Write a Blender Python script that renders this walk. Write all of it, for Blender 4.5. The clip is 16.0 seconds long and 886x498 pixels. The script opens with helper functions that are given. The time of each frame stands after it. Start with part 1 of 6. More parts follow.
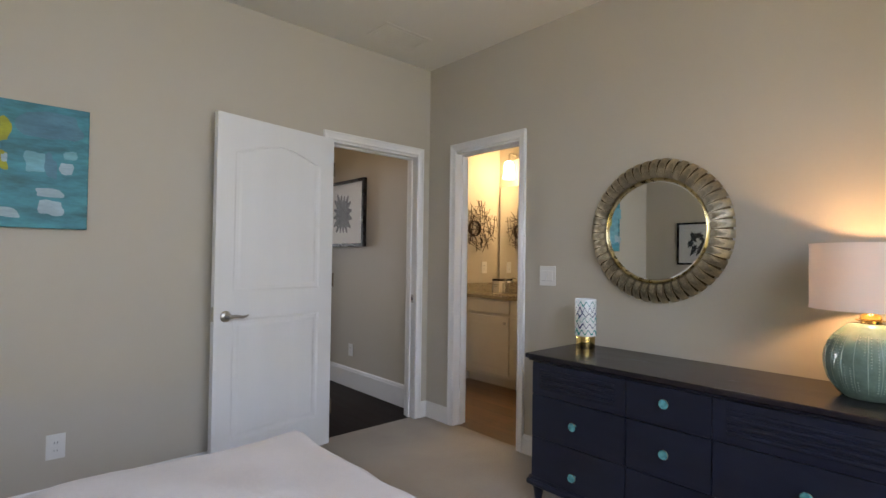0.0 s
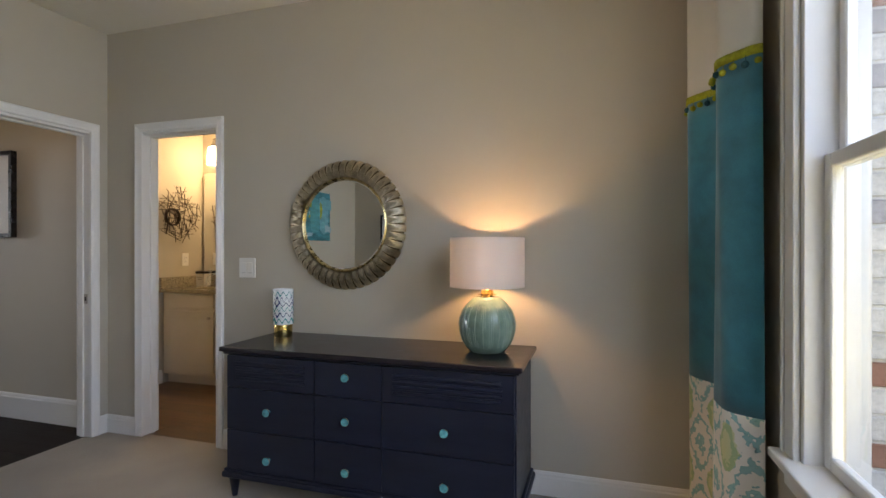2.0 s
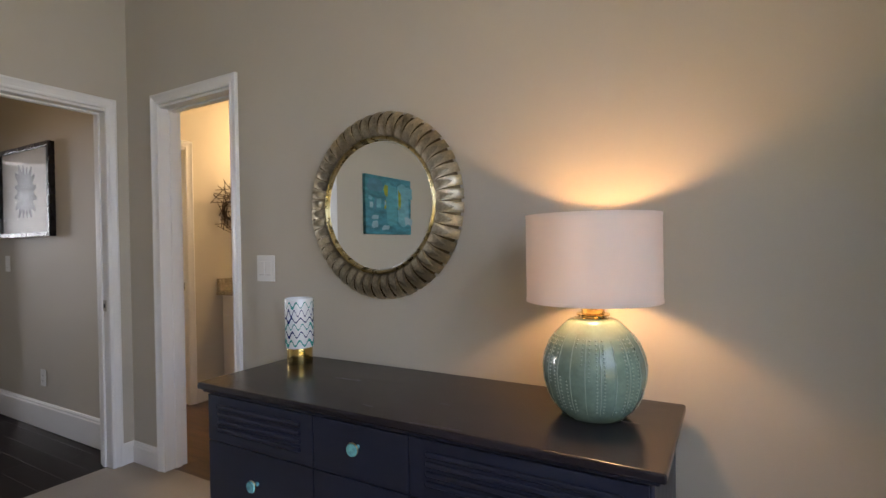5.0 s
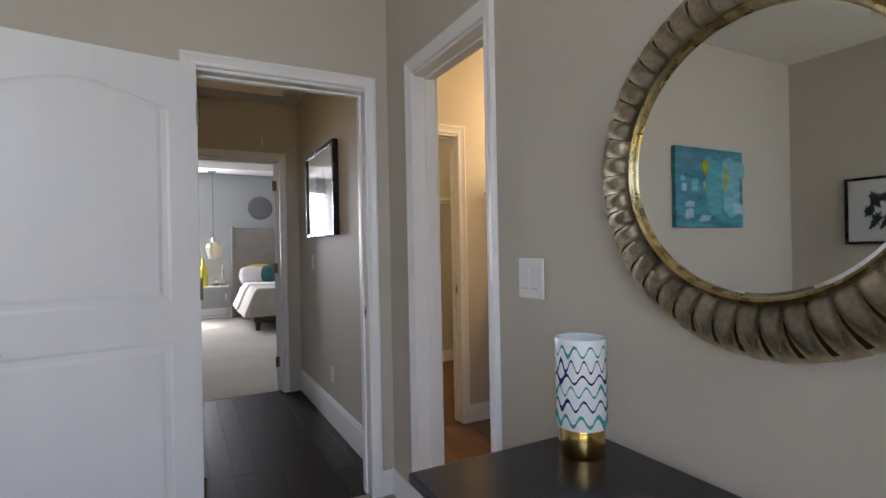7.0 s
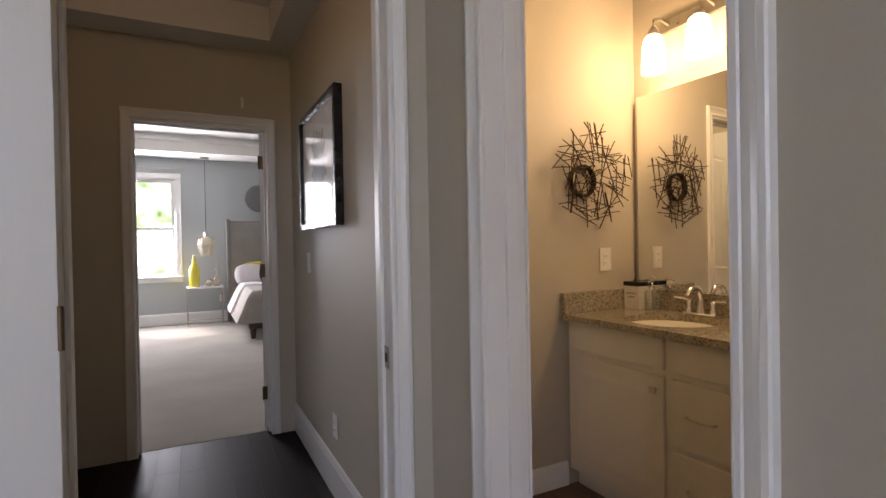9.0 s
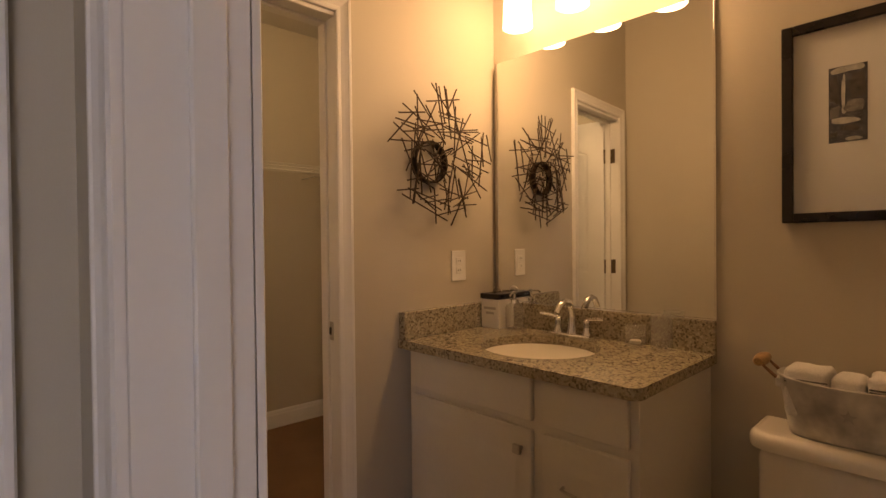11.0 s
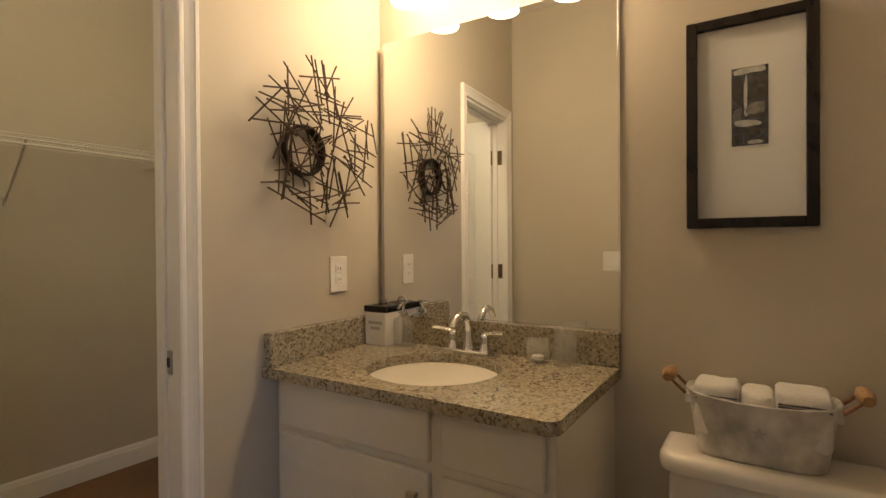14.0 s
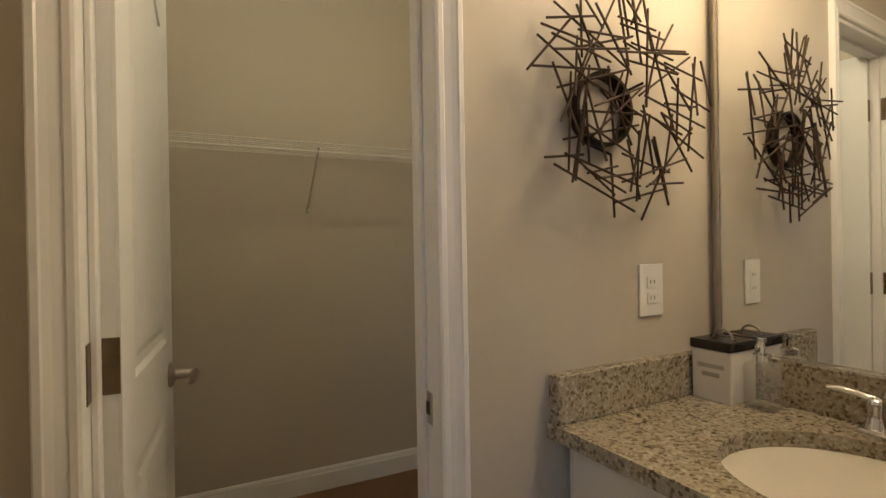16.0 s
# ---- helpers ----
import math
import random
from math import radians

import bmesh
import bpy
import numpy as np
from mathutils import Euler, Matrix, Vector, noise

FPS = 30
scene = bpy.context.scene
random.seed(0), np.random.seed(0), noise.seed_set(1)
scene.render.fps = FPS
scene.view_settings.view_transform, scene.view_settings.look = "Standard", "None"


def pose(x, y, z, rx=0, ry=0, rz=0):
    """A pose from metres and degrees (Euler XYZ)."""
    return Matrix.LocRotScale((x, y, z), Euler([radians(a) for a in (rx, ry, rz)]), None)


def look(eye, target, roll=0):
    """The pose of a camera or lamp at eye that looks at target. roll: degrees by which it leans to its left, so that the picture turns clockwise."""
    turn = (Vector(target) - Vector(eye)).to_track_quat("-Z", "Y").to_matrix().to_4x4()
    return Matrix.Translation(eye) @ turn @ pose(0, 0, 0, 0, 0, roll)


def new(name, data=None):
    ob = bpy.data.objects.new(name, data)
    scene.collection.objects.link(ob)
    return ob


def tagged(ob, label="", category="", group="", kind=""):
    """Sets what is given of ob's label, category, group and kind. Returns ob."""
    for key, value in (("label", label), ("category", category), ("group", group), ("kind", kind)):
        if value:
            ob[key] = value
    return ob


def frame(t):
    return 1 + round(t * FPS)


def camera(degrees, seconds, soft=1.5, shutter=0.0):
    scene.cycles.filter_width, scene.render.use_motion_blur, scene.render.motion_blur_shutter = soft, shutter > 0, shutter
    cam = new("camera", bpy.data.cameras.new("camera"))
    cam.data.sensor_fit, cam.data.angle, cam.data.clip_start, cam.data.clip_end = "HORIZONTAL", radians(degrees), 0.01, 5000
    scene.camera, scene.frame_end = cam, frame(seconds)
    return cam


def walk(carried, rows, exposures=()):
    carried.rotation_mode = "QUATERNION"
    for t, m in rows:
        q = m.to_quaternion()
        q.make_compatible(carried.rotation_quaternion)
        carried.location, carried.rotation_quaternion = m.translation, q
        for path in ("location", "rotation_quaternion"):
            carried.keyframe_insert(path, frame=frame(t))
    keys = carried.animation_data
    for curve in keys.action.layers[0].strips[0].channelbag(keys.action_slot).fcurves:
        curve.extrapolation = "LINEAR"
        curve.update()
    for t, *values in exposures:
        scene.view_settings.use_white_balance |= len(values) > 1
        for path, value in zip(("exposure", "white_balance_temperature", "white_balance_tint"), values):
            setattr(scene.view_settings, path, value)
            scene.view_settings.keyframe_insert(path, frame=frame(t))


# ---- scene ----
cam = camera(83.1, 16.0)
PATH = [
    (0, (0.056, 0.021, 1.241), (1.392, 1.509, 1.28), 0.8),
    (0.5, (0.037, -0.062, 1.261), (1.63, 1.147, 1.283), 0.3),
    (1, (0.033, -0.141, 1.261), (1.789, 0.817, 1.277), 0.2),
    (1.5, (0.021, -0.181, 1.264), (1.879, 0.561, 1.27), 0.1),
    (2, (0.017, -0.189, 1.265), (1.926, 0.408, 1.262), 0.0),
    (2.5, (0.057, -0.193, 1.255), (1.985, 0.339, 1.248), -0.1),
    (3, (0.168, -0.205, 1.255), (2.095, 0.331, 1.236), -0.3),
    (3.2, (0.219, -0.201, 1.254), (2.144, 0.338, 1.232), -0.4),
    (5.3, (1.11, 0.057, 1.239), (2.748, 1.205, 1.218), -1.1),
    (5.5, (1.179, 0.104, 1.243), (2.736, 1.359, 1.218), -1.2),
    (6, (1.36, 0.288, 1.251), (2.688, 1.783, 1.238), -1.2),
    (6.5, (1.538, 0.461, 1.246), (2.681, 2.102, 1.236), -1.3),
    (7, (1.665, 0.671, 1.241), (2.599, 2.44, 1.238), -1.1),
    (7.5, (1.701, 0.935, 1.252), (2.534, 2.754, 1.248), -0.9),
    (8, (1.751, 1.192, 1.228), (2.58, 3.013, 1.228), -0.6),
    (8.2, (1.792, 1.313, 1.234), (2.631, 3.128, 1.227), -0.7),
    (10.3, (2.355, 2.094, 1.257), (3.468, 3.755, 1.233), -0.9),
    (10.5, (2.411, 2.129, 1.257), (3.579, 3.753, 1.229), -0.9),
    (11, (2.527, 2.218, 1.247), (3.87, 3.699, 1.224), -0.6),
    (11.5, (2.649, 2.224, 1.255), (4.158, 3.536, 1.222), -0.7),
    (12, (2.675, 2.234, 1.227), (4.337, 3.346, 1.212), -0.2),
    (12.5, (2.713, 2.246, 1.234), (4.452, 3.233, 1.215), -0.2),
    (13, (2.742, 2.284, 1.225), (4.489, 3.257, 1.209), -0.2),
    (13.5, (2.717, 2.351, 1.245), (4.446, 3.357, 1.227), -0.2),
    (14, (2.709, 2.418, 1.255), (4.368, 3.535, 1.238), -0.4),
    (14.5, (2.699, 2.497, 1.255), (4.259, 3.748, 1.248), -0.4),
    (15, (2.752, 2.587, 1.259), (4.229, 3.936, 1.242), -0.6),
    (15.5, (2.915, 2.715, 1.255), (4.192, 4.254, 1.242), -0.8),
    (16, (2.99, 2.868, 1.264), (3.886, 4.657, 1.258), -1.0),
]
EXPOSURES = [(0, 0.0, 6700, 17), (1.5, -0.13, 6650, 16), (2.5, -0.29, 6600, 15), (3.2, -0.42, 6500, 15), (5.5, -0.12, 6800, 20), (7.0, -0.15, 6400, 19), (8.2, -0.15, 6400, 20), (10.3, -0.64, 7700, 32), (11.2, -0.66, 8200, 35), (12.0, -0.46, 8300, 32), (12.5, -0.35, 7500, 26), (14.5, -0.17, 5700, 16), (16, -0.29, 5350, 14)]
walk(cam, [(t, look(eye, target, roll)) for t, eye, target, roll in PATH], EXPOSURES)

# ---- world, sun, large lights ----
SUN_ROT, SUN_EL = 21.8, 54.0
world = bpy.data.worlds.new("sky_world")
scene.world = world
world.use_nodes = True
wn = world.node_tree.nodes
sky = wn.new("ShaderNodeTexSky")
sky.sky_type = 'NISHITA'
sky.sun_disc = False
sky.sun_elevation = radians(SUN_EL)
sky.sun_rotation = radians(-SUN_ROT)
wn["Background"].inputs[1].default_value = 0.15
world.node_tree.links.new(sky.outputs[0], wn["Background"].inputs[0])


# the bathroom's vanity wall stands a little off square
VANITY_TURN = Matrix.Translation((4.228, 3.25, 0)) @ Matrix.Rotation(radians(1.45), 4, 'Z') @ Matrix.Translation((-4.228, -3.25, 0))


def on_vanity_wall(base):
    return base[0] > 3.6 and 2.2 < base[1] < 3.72


def lamp(name, kind, m, watts, color, **kw):
    data = bpy.data.lights.new(name, kind)
    data.energy, data.color = watts, color
    if kind == 'AREA':
        data.shape, data.size, data.size_y = 'RECTANGLE', kw["size"][0], kw["size"][1]
    elif kind == 'SUN':
        data.angle = kw["angle"]
    else:
        data.shadow_soft_size = kw["radius"]
    ob = new(name, data)
    ob.matrix_world = m
    return ob


WARM = (1.0, 0.60, 0.27)
lamp("sun", 'SUN', look((-4, 20, 15), (-3.6, 19, 13.5)), 4.8, (1.0, 0.95, 0.86), angle=radians(0.5))
# outside the bedroom window, area lamps stand in: blue sky above, lawn bounce below
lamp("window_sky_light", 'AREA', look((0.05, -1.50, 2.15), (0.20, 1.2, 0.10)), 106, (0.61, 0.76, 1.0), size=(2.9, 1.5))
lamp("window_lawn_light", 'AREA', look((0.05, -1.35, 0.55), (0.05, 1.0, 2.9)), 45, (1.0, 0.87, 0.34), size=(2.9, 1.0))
lamp("far_window_light", 'AREA', look((1.345, 11.0, 1.6), (2.2, 5, 1.0)), 190, (0.88, 0.94, 1.0), size=(0.95, 1.6))
lamp("table_lamp_bulb", 'POINT', pose(2.385, 0.328, 1.20), 11.5, WARM, radius=0.03)
for yy in (3.487, 3.240, 2.994):
    lamp("vanity_bulb", 'POINT', VANITY_TURN @ pose(4.091, yy, 2.14), 4.1, (1.0, 0.615, 0.26), radius=0.032)

# warm fill added to lift the hall; no source is known there
lamp("hall_fill_lamp", 'POINT', pose(1.75, 3.65, 2.62), 3.5, (1.0, 0.70, 0.40), radius=0.08)
# unseen closet lamp, inferred from the wall being brightest near its top
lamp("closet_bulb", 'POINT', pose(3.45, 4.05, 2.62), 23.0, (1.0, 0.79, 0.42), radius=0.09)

# ---- materials ----


def nodes_of(name):
    m = bpy.data.materials.new(name)
    m.use_nodes = True
    return m, m.node_tree.nodes, m.node_tree.links, m.node_tree.nodes["Principled BSDF"]


def noise_tex(nt, lk, vec, scale, detail=3.0, rough=0.55):
    n = nt.new("ShaderNodeTexNoise")
    n.inputs["Scale"].default_value, n.inputs["Detail"].default_value, n.inputs["Roughness"].default_value = scale, detail, rough
    lk.new(vec, n.inputs["Vector"])
    return n.outputs[0]


def ramp(nt, lk, fac, stops):
    r = nt.new("ShaderNodeValToRGB")
    els = r.color_ramp.elements
    while len(els) < len(stops):
        els.new(0.5)
    for e, (p, c) in zip(els, stops):
        e.position, e.color = p, (*c, 1)
    lk.new(fac, r.inputs[0])
    return r.outputs[0]


def mixc(nt, lk, kind, fac, a, b):
    m = nt.new("ShaderNodeMix")
    m.data_type, m.blend_type = 'RGBA', kind
    for sock, v in ((m.inputs[0], fac), (m.inputs[6], a), (m.inputs[7], b)):
        if isinstance(v, (int, float)):
            sock.default_value = v
        elif isinstance(v, tuple):
            sock.default_value = (*v, 1)
        else:
            lk.new(v, sock)
    return m.outputs[2]


def mathn(nt, lk, op, a, b=0.0):
    m = nt.new("ShaderNodeMath")
    m.operation = op
    for sock, v in ((m.inputs[0], a), (m.inputs[1], b)):
        if isinstance(v, (int, float)):
            sock.default_value = v
        else:
            lk.new(v, sock)
    return m.outputs[0]


def coords(nt, lk, stretch=(1, 1, 1), uv=False):
    t = nt.new("ShaderNodeTexCoord")
    mp = nt.new("ShaderNodeMapping")
    mp.inputs["Scale"].default_value = stretch
    lk.new(t.outputs["UV" if uv else "Object"], mp.inputs["Vector"])
    return mp.outputs[0]


def relief(nt, lk, bs, height, strength, dist=0.002):
    b = nt.new("ShaderNodeBump")
    b.inputs["Strength"].default_value, b.inputs["Distance"].default_value = strength, dist
    lk.new(height, b.inputs["Height"])
    lk.new(b.outputs[0], bs.inputs["Normal"])


def mat(name, col, rough=0.5, metal=0.0, var=0.08, vs=3.0, grain=0.05, gs=90.0, bump=0.1, bs=160.0, dist=0.002,
        coat=0.0, trans=0.0, ior=1.45, stretch=(1, 1, 1), rand=0.0, rvar=0.08, sheen=0.0):
    m, nt, lk, p = nodes_of(name)
    v = coords(nt, lk, stretch)
    big, fine = noise_tex(nt, lk, v, vs), noise_tex(nt, lk, v, gs, 2.0)
    lo = tuple(c * (1 - var) for c in col)
    hi = tuple(min(1, c * (1 + var)) for c in col)
    c = ramp(nt, lk, big, [(0.3, lo), (0.7, hi)])
    g = ramp(nt, lk, fine, [(0.25, (1 - grain,) * 3), (0.75, (1 + 0 * grain,) * 3)])
    c = mixc(nt, lk, 'MULTIPLY', 1.0, c, g)
    if rand:
        oi = nt.new("ShaderNodeObjectInfo")
        rr = ramp(nt, lk, oi.outputs["Random"], [(0.0, (1 - rand,) * 3), (1.0, (1, 1, 1))])
        c = mixc(nt, lk, 'MULTIPLY', 1.0, c, rr)
    lk.new(c, p.inputs["Base Color"])
    rg = mathn(nt, lk, 'ADD', mathn(nt, lk, 'MULTIPLY', big, 2 * rvar), rough - rvar)
    lk.new(rg, p.inputs["Roughness"])
    p.inputs["Metallic"].default_value = metal
    p.inputs["Coat Weight"].default_value = coat
    p.inputs["Transmission Weight"].default_value = trans
    p.inputs["IOR"].default_value = ior
    if sheen:
        p.inputs["Sheen Weight"].default_value = sheen
    if bump:
        relief(nt, lk, p, noise_tex(nt, lk, v, bs, 3.0), bump, dist)
    return m


def plain_glass(name, col=(1, 1, 1), rough=0.0, ior=1.45):
    m, nt, lk, p = nodes_of(name)
    p.inputs["Base Color"].default_value = (*col, 1)
    p.inputs["Roughness"].default_value = rough
    p.inputs["Transmission Weight"].default_value = 1.0
    p.inputs["IOR"].default_value = ior
    return m


def cloth_mat(name, col, through_part=0.35, weave=900.0, var=0.05):
    m, nt, lk, p = nodes_of(name)
    v = coords(nt, lk)
    c = ramp(nt, lk, noise_tex(nt, lk, v, 5.0), [(0.3, tuple(x * (1 - var) for x in col)), (0.7, col)])
    lk.new(c, p.inputs["Base Color"])
    p.inputs["Roughness"].default_value = 0.95
    relief(nt, lk, p, noise_tex(nt, lk, v, weave, 2.0), 0.25, 0.001)
    tr = nt.new("ShaderNodeBsdfTranslucent")
    lk.new(c, tr.inputs[0])
    mx = nt.new("ShaderNodeMixShader")
    mx.inputs[0].default_value = through_part
    lk.new(p.outputs[0], mx.inputs[1])
    lk.new(tr.outputs[0], mx.inputs[2])
    lk.new(mx.outputs[0], nt["Material Output"].inputs[0])
    return m


def glow_mat(name, col, power):
    m, nt, lk, p = nodes_of(name)
    p.inputs["Base Color"].default_value = (0.9, 0.88, 0.82, 1)
    p.inputs["Roughness"].default_value = 0.4
    p.inputs["Emission Color"].default_value = (*col, 1)
    p.inputs["Emission Strength"].default_value = power
    return m


def granite_mat():
    m, nt, lk, p = nodes_of("granite")
    v = coords(nt, lk)
    vo = nt.new("ShaderNodeTexVoronoi")
    vo.inputs["Scale"].default_value = 165
    vo.inputs["Randomness"].default_value = 1.0
    lk.new(v, vo.inputs["Vector"])
    sep = nt.new("ShaderNodeSeparateColor")
    lk.new(vo.outputs["Color"], sep.inputs[0])
    mixf = mathn(nt, lk, 'ADD', mathn(nt, lk, 'MULTIPLY', sep.outputs[0], 0.62), mathn(nt, lk, 'MULTIPLY', noise_tex(nt, lk, v, 46.0, 4.0), 0.55))
    c = ramp(nt, lk, mixf, [(0.16, (0.055, 0.043, 0.03)), (0.32, (0.145, 0.115, 0.07)), (0.45, (0.26, 0.22, 0.15)), (0.6, (0.37, 0.33, 0.245)), (0.75, (0.31, 0.28, 0.21)), (0.92, (0.48, 0.44, 0.34))])
    lk.new(c, p.inputs["Base Color"])
    p.inputs["Roughness"].default_value = 0.13
    relief(nt, lk, p, noise_tex(nt, lk, v, 140.0), 0.04, 0.001)
    return m


def wood_mat(name, dark, light, rough, along=1, rand=0.35, spec=0.5):
    m, nt, lk, p = nodes_of(name)
    p.inputs["Specular IOR Level"].default_value = spec
    st = [14.0, 14.0, 14.0]
    st[along] = 0.9
    v = coords(nt, lk, tuple(st))
    oi = nt.new("ShaderNodeObjectInfo")
    vm = nt.new("ShaderNodeVectorMath")
    vm.operation = 'ADD'
    sh = nt.new("ShaderNodeCombineXYZ")
    off = mathn(nt, lk, 'MULTIPLY', oi.outputs["Random"], 40.0)
    for i in range(3):
        lk.new(off, sh.inputs[i])
    lk.new(v, vm.inputs[0])
    lk.new(sh.outputs[0], vm.inputs[1])
    n = noise_tex(nt, lk, vm.outputs[0], 2.2, 6.0, 0.62)
    c = ramp(nt, lk, n, [(0.3, dark), (0.68, light)])
    rr = ramp(nt, lk, oi.outputs["Random"], [(0.0, (1 - rand,) * 3), (1.0, (1, 1, 1))])
    lk.new(mixc(nt, lk, 'MULTIPLY', 1.0, c, rr), p.inputs["Base Color"])
    lk.new(mathn(nt, lk, 'ADD', mathn(nt, lk, 'MULTIPLY', n, 0.2), rough - 0.1), p.inputs["Roughness"])
    relief(nt, lk, p, n, 0.12, 0.001)
    return m


def damask_mat():
    m, nt, lk, p = nodes_of("damask_cotton")
    v = coords(nt, lk, (1, 1, 1), uv=True)
    sp = nt.new("ShaderNodeSeparateXYZ")
    wob = nt.new("ShaderNodeVectorMath")
    wob.operation = 'ADD'
    nz = nt.new("ShaderNodeTexNoise")
    nz.inputs["Scale"].default_value = 18
    lk.new(v, nz.inputs["Vector"])
    sc = nt.new("ShaderNodeVectorMath")
    sc.operation = 'SCALE'
    sc.inputs["Scale"].default_value = 0.05
    lk.new(nz.outputs["Color"], sc.inputs[0])
    lk.new(v, wob.inputs[0])
    lk.new(sc.outputs[0], wob.inputs[1])
    lk.new(wob.outputs[0], sp.inputs[0])
    cu = mathn(nt, lk, 'COSINE', mathn(nt, lk, 'MULTIPLY', sp.outputs[0], 2 * math.pi / 0.19))
    cv = mathn(nt, lk, 'COSINE', mathn(nt, lk, 'MULTIPLY', sp.outputs[1], 2 * math.pi / 0.30))
    f = mathn(nt, lk, 'ADD', cu, cv)
    curl = noise_tex(nt, lk, v, 46.0, 1.0)
    g = mathn(nt, lk, 'ADD', f, mathn(nt, lk, 'MULTIPLY', curl, 1.5))
    s = mathn(nt, lk, 'SINE', mathn(nt, lk, 'MULTIPLY', g, 4.2))
    c = ramp(nt, lk, s, [(0.30, (0.78, 0.76, 0.70)), (0.52, (0.72, 0.72, 0.67)), (0.58, (0.20, 0.42, 0.42)), (0.9, (0.30, 0.52, 0.52))])
    lime = ramp(nt, lk, f, [(0.80, (0, 0, 0)), (0.86, (1, 1, 1))])
    c = mixc(nt, lk, 'MIX', mathn(nt, lk, 'MULTIPLY', lime, 0.6), c, (0.50, 0.56, 0.16))
    lk.new(c, p.inputs["Base Color"])
    p.inputs["Roughness"].default_value = 0.95
    return m


def cowhide_mat():
    m, nt, lk, p = nodes_of("spotted_shower_cloth")
    v = coords(nt, lk, (1.0, 1.45, 1.0), uv=True)
    v.node.vector_type = 'TEXTURE'
    v.node.inputs["Rotation"].default_value = (0, 0, 0.6)
    n = noise_tex(nt, lk, v, 36.0, 2.0, 0.4)
    clump = noise_tex(nt, lk, v, 8.0, 1.0)
    f = mathn(nt, lk, 'ADD', mathn(nt, lk, 'MULTIPLY', n, 0.78), mathn(nt, lk, 'MULTIPLY', clump, 0.22))
    c = ramp(nt, lk, f, [(0.0, (0.10, 0.088, 0.08)), (0.455, (0.17, 0.15, 0.135)), (0.475, (0.27, 0.245, 0.22)), (0.490, (0.76, 0.72, 0.64)), (1.0, (0.82, 0.78, 0.70))])
    lk.new(c, p.inputs["Base Color"])
    p.inputs["Roughness"].default_value = 0.9
    relief(nt, lk, p, noise_tex(nt, lk, coords(nt, lk), 700.0), 0.2, 0.001)
    return m


M_WALL = mat("greige_wall_paint", (0.50, 0.455, 0.375), 0.62, var=0.025, vs=1.2, grain=0.02, gs=300, bump=0.06, bs=420)
M_BLUEWALL = mat("blue_grey_wall_paint", (0.42, 0.445, 0.45), 0.65, var=0.03, vs=1.2, grain=0.02, gs=300, bump=0.05, bs=420)
M_CEIL = mat("white_ceiling_paint", (0.72, 0.70, 0.66), 0.8, var=0.02, vs=1.5, grain=0.03, gs=200, bump=0.12, bs=260)
M_TRIM = mat("white_gloss_trim", (0.78, 0.77, 0.75), 0.32, var=0.02, vs=2, grain=0.015, bump=0.03, bs=60)
M_DOOR = mat("white_door_paint", (0.77, 0.77, 0.76), 0.36, var=0.02, vs=2, grain=0.02, gs=60, bump=0.06, bs=90, stretch=(3, 3, 0.4))
M_CARPET = mat("beige_carpet", (0.40, 0.345, 0.275), 0.96, var=0.12, vs=2.2, grain=0.30, gs=420, bump=0.9, bs=380, dist=0.006, sheen=0.2)
M_CLOSETCARPET = mat("brown_closet_carpet", (0.24, 0.135, 0.075), 0.95, var=0.12, vs=3, grain=0.3, gs=380, bump=0.8, bs=380, dist=0.005)
M_FARCARPET = mat("grey_beige_carpet", (0.36, 0.325, 0.28), 0.96, var=0.10, vs=1.4, grain=0.25, gs=260, bump=0.6, bs=300, dist=0.005)
M_NAVY = mat("navy_painted_wood", (0.013, 0.016, 0.032), 0.36, var=0.15, vs=5, grain=0.1, gs=70, bump=0.05, bs=60, stretch=(4, 0.6, 4))
M_NAVYTOP = mat("dark_worn_dresser_top", (0.017, 0.014, 0.019), 0.24, var=0.12, vs=5, grain=0.1, gs=60, bump=0.05, bs=60, stretch=(5, 0.5, 5))
M_TURQ = mat("turquoise_glazed_knob", (0.13, 0.42, 0.44), 0.2, var=0.3, vs=60, grain=0.2, gs=200, bump=0.1, bs=150, coat=0.5)
M_GLAZE = mat("sea_green_glaze", (0.165, 0.245, 0.200), 0.2, var=0.22, vs=14, grain=0.15, gs=90, bump=0.06, bs=60, coat=0.35)
M_GLAZEDOT = mat("pale_glazed_dot", (0.25, 0.34, 0.29), 0.25, var=0.1, vs=20, grain=0.05, bump=0, coat=0.4)
M_SHADE = cloth_mat("linen_lampshade", (0.80, 0.72, 0.66), 0.18)
M_BRASS = mat("polished_brass", (0.62, 0.45, 0.16), 0.16, 1.0, var=0.1, vs=10, grain=0.05, bump=0.02)
M_LEAF = mat("antique_silver_leaf", (0.80, 0.70, 0.50), 0.42, 1.0, var=0.22, vs=30, grain=0.2, gs=120, bump=0.15, bs=120, rand=0.12)
M_LEAFGREY = mat("greyer_silver_leaf", (0.66, 0.58, 0.43), 0.54, 1.0, var=0.2, vs=30, grain=0.2, gs=120, bump=0.15, bs=120, rand=0.12)
M_HINGE = mat("worn_bronze_hinge", (0.17, 0.125, 0.08), 0.42, 0.9, var=0.2, vs=25, grain=0.15, bump=0.05)
M_LEAFGAP = mat("gap_darkened_gilding", (0.16, 0.12, 0.065), 0.55, 1.0, var=0.3, vs=18, grain=0.2)
M_GILT = mat("gilded_rim", (0.50, 0.40, 0.20), 0.28, 1.0, var=0.25, vs=30, grain=0.2)
M_MIRROR = mat("mirror_glass", (0.86, 0.87, 0.85), 0.015, 1.0, var=0.0, grain=0.0, bump=0, rvar=0.004)
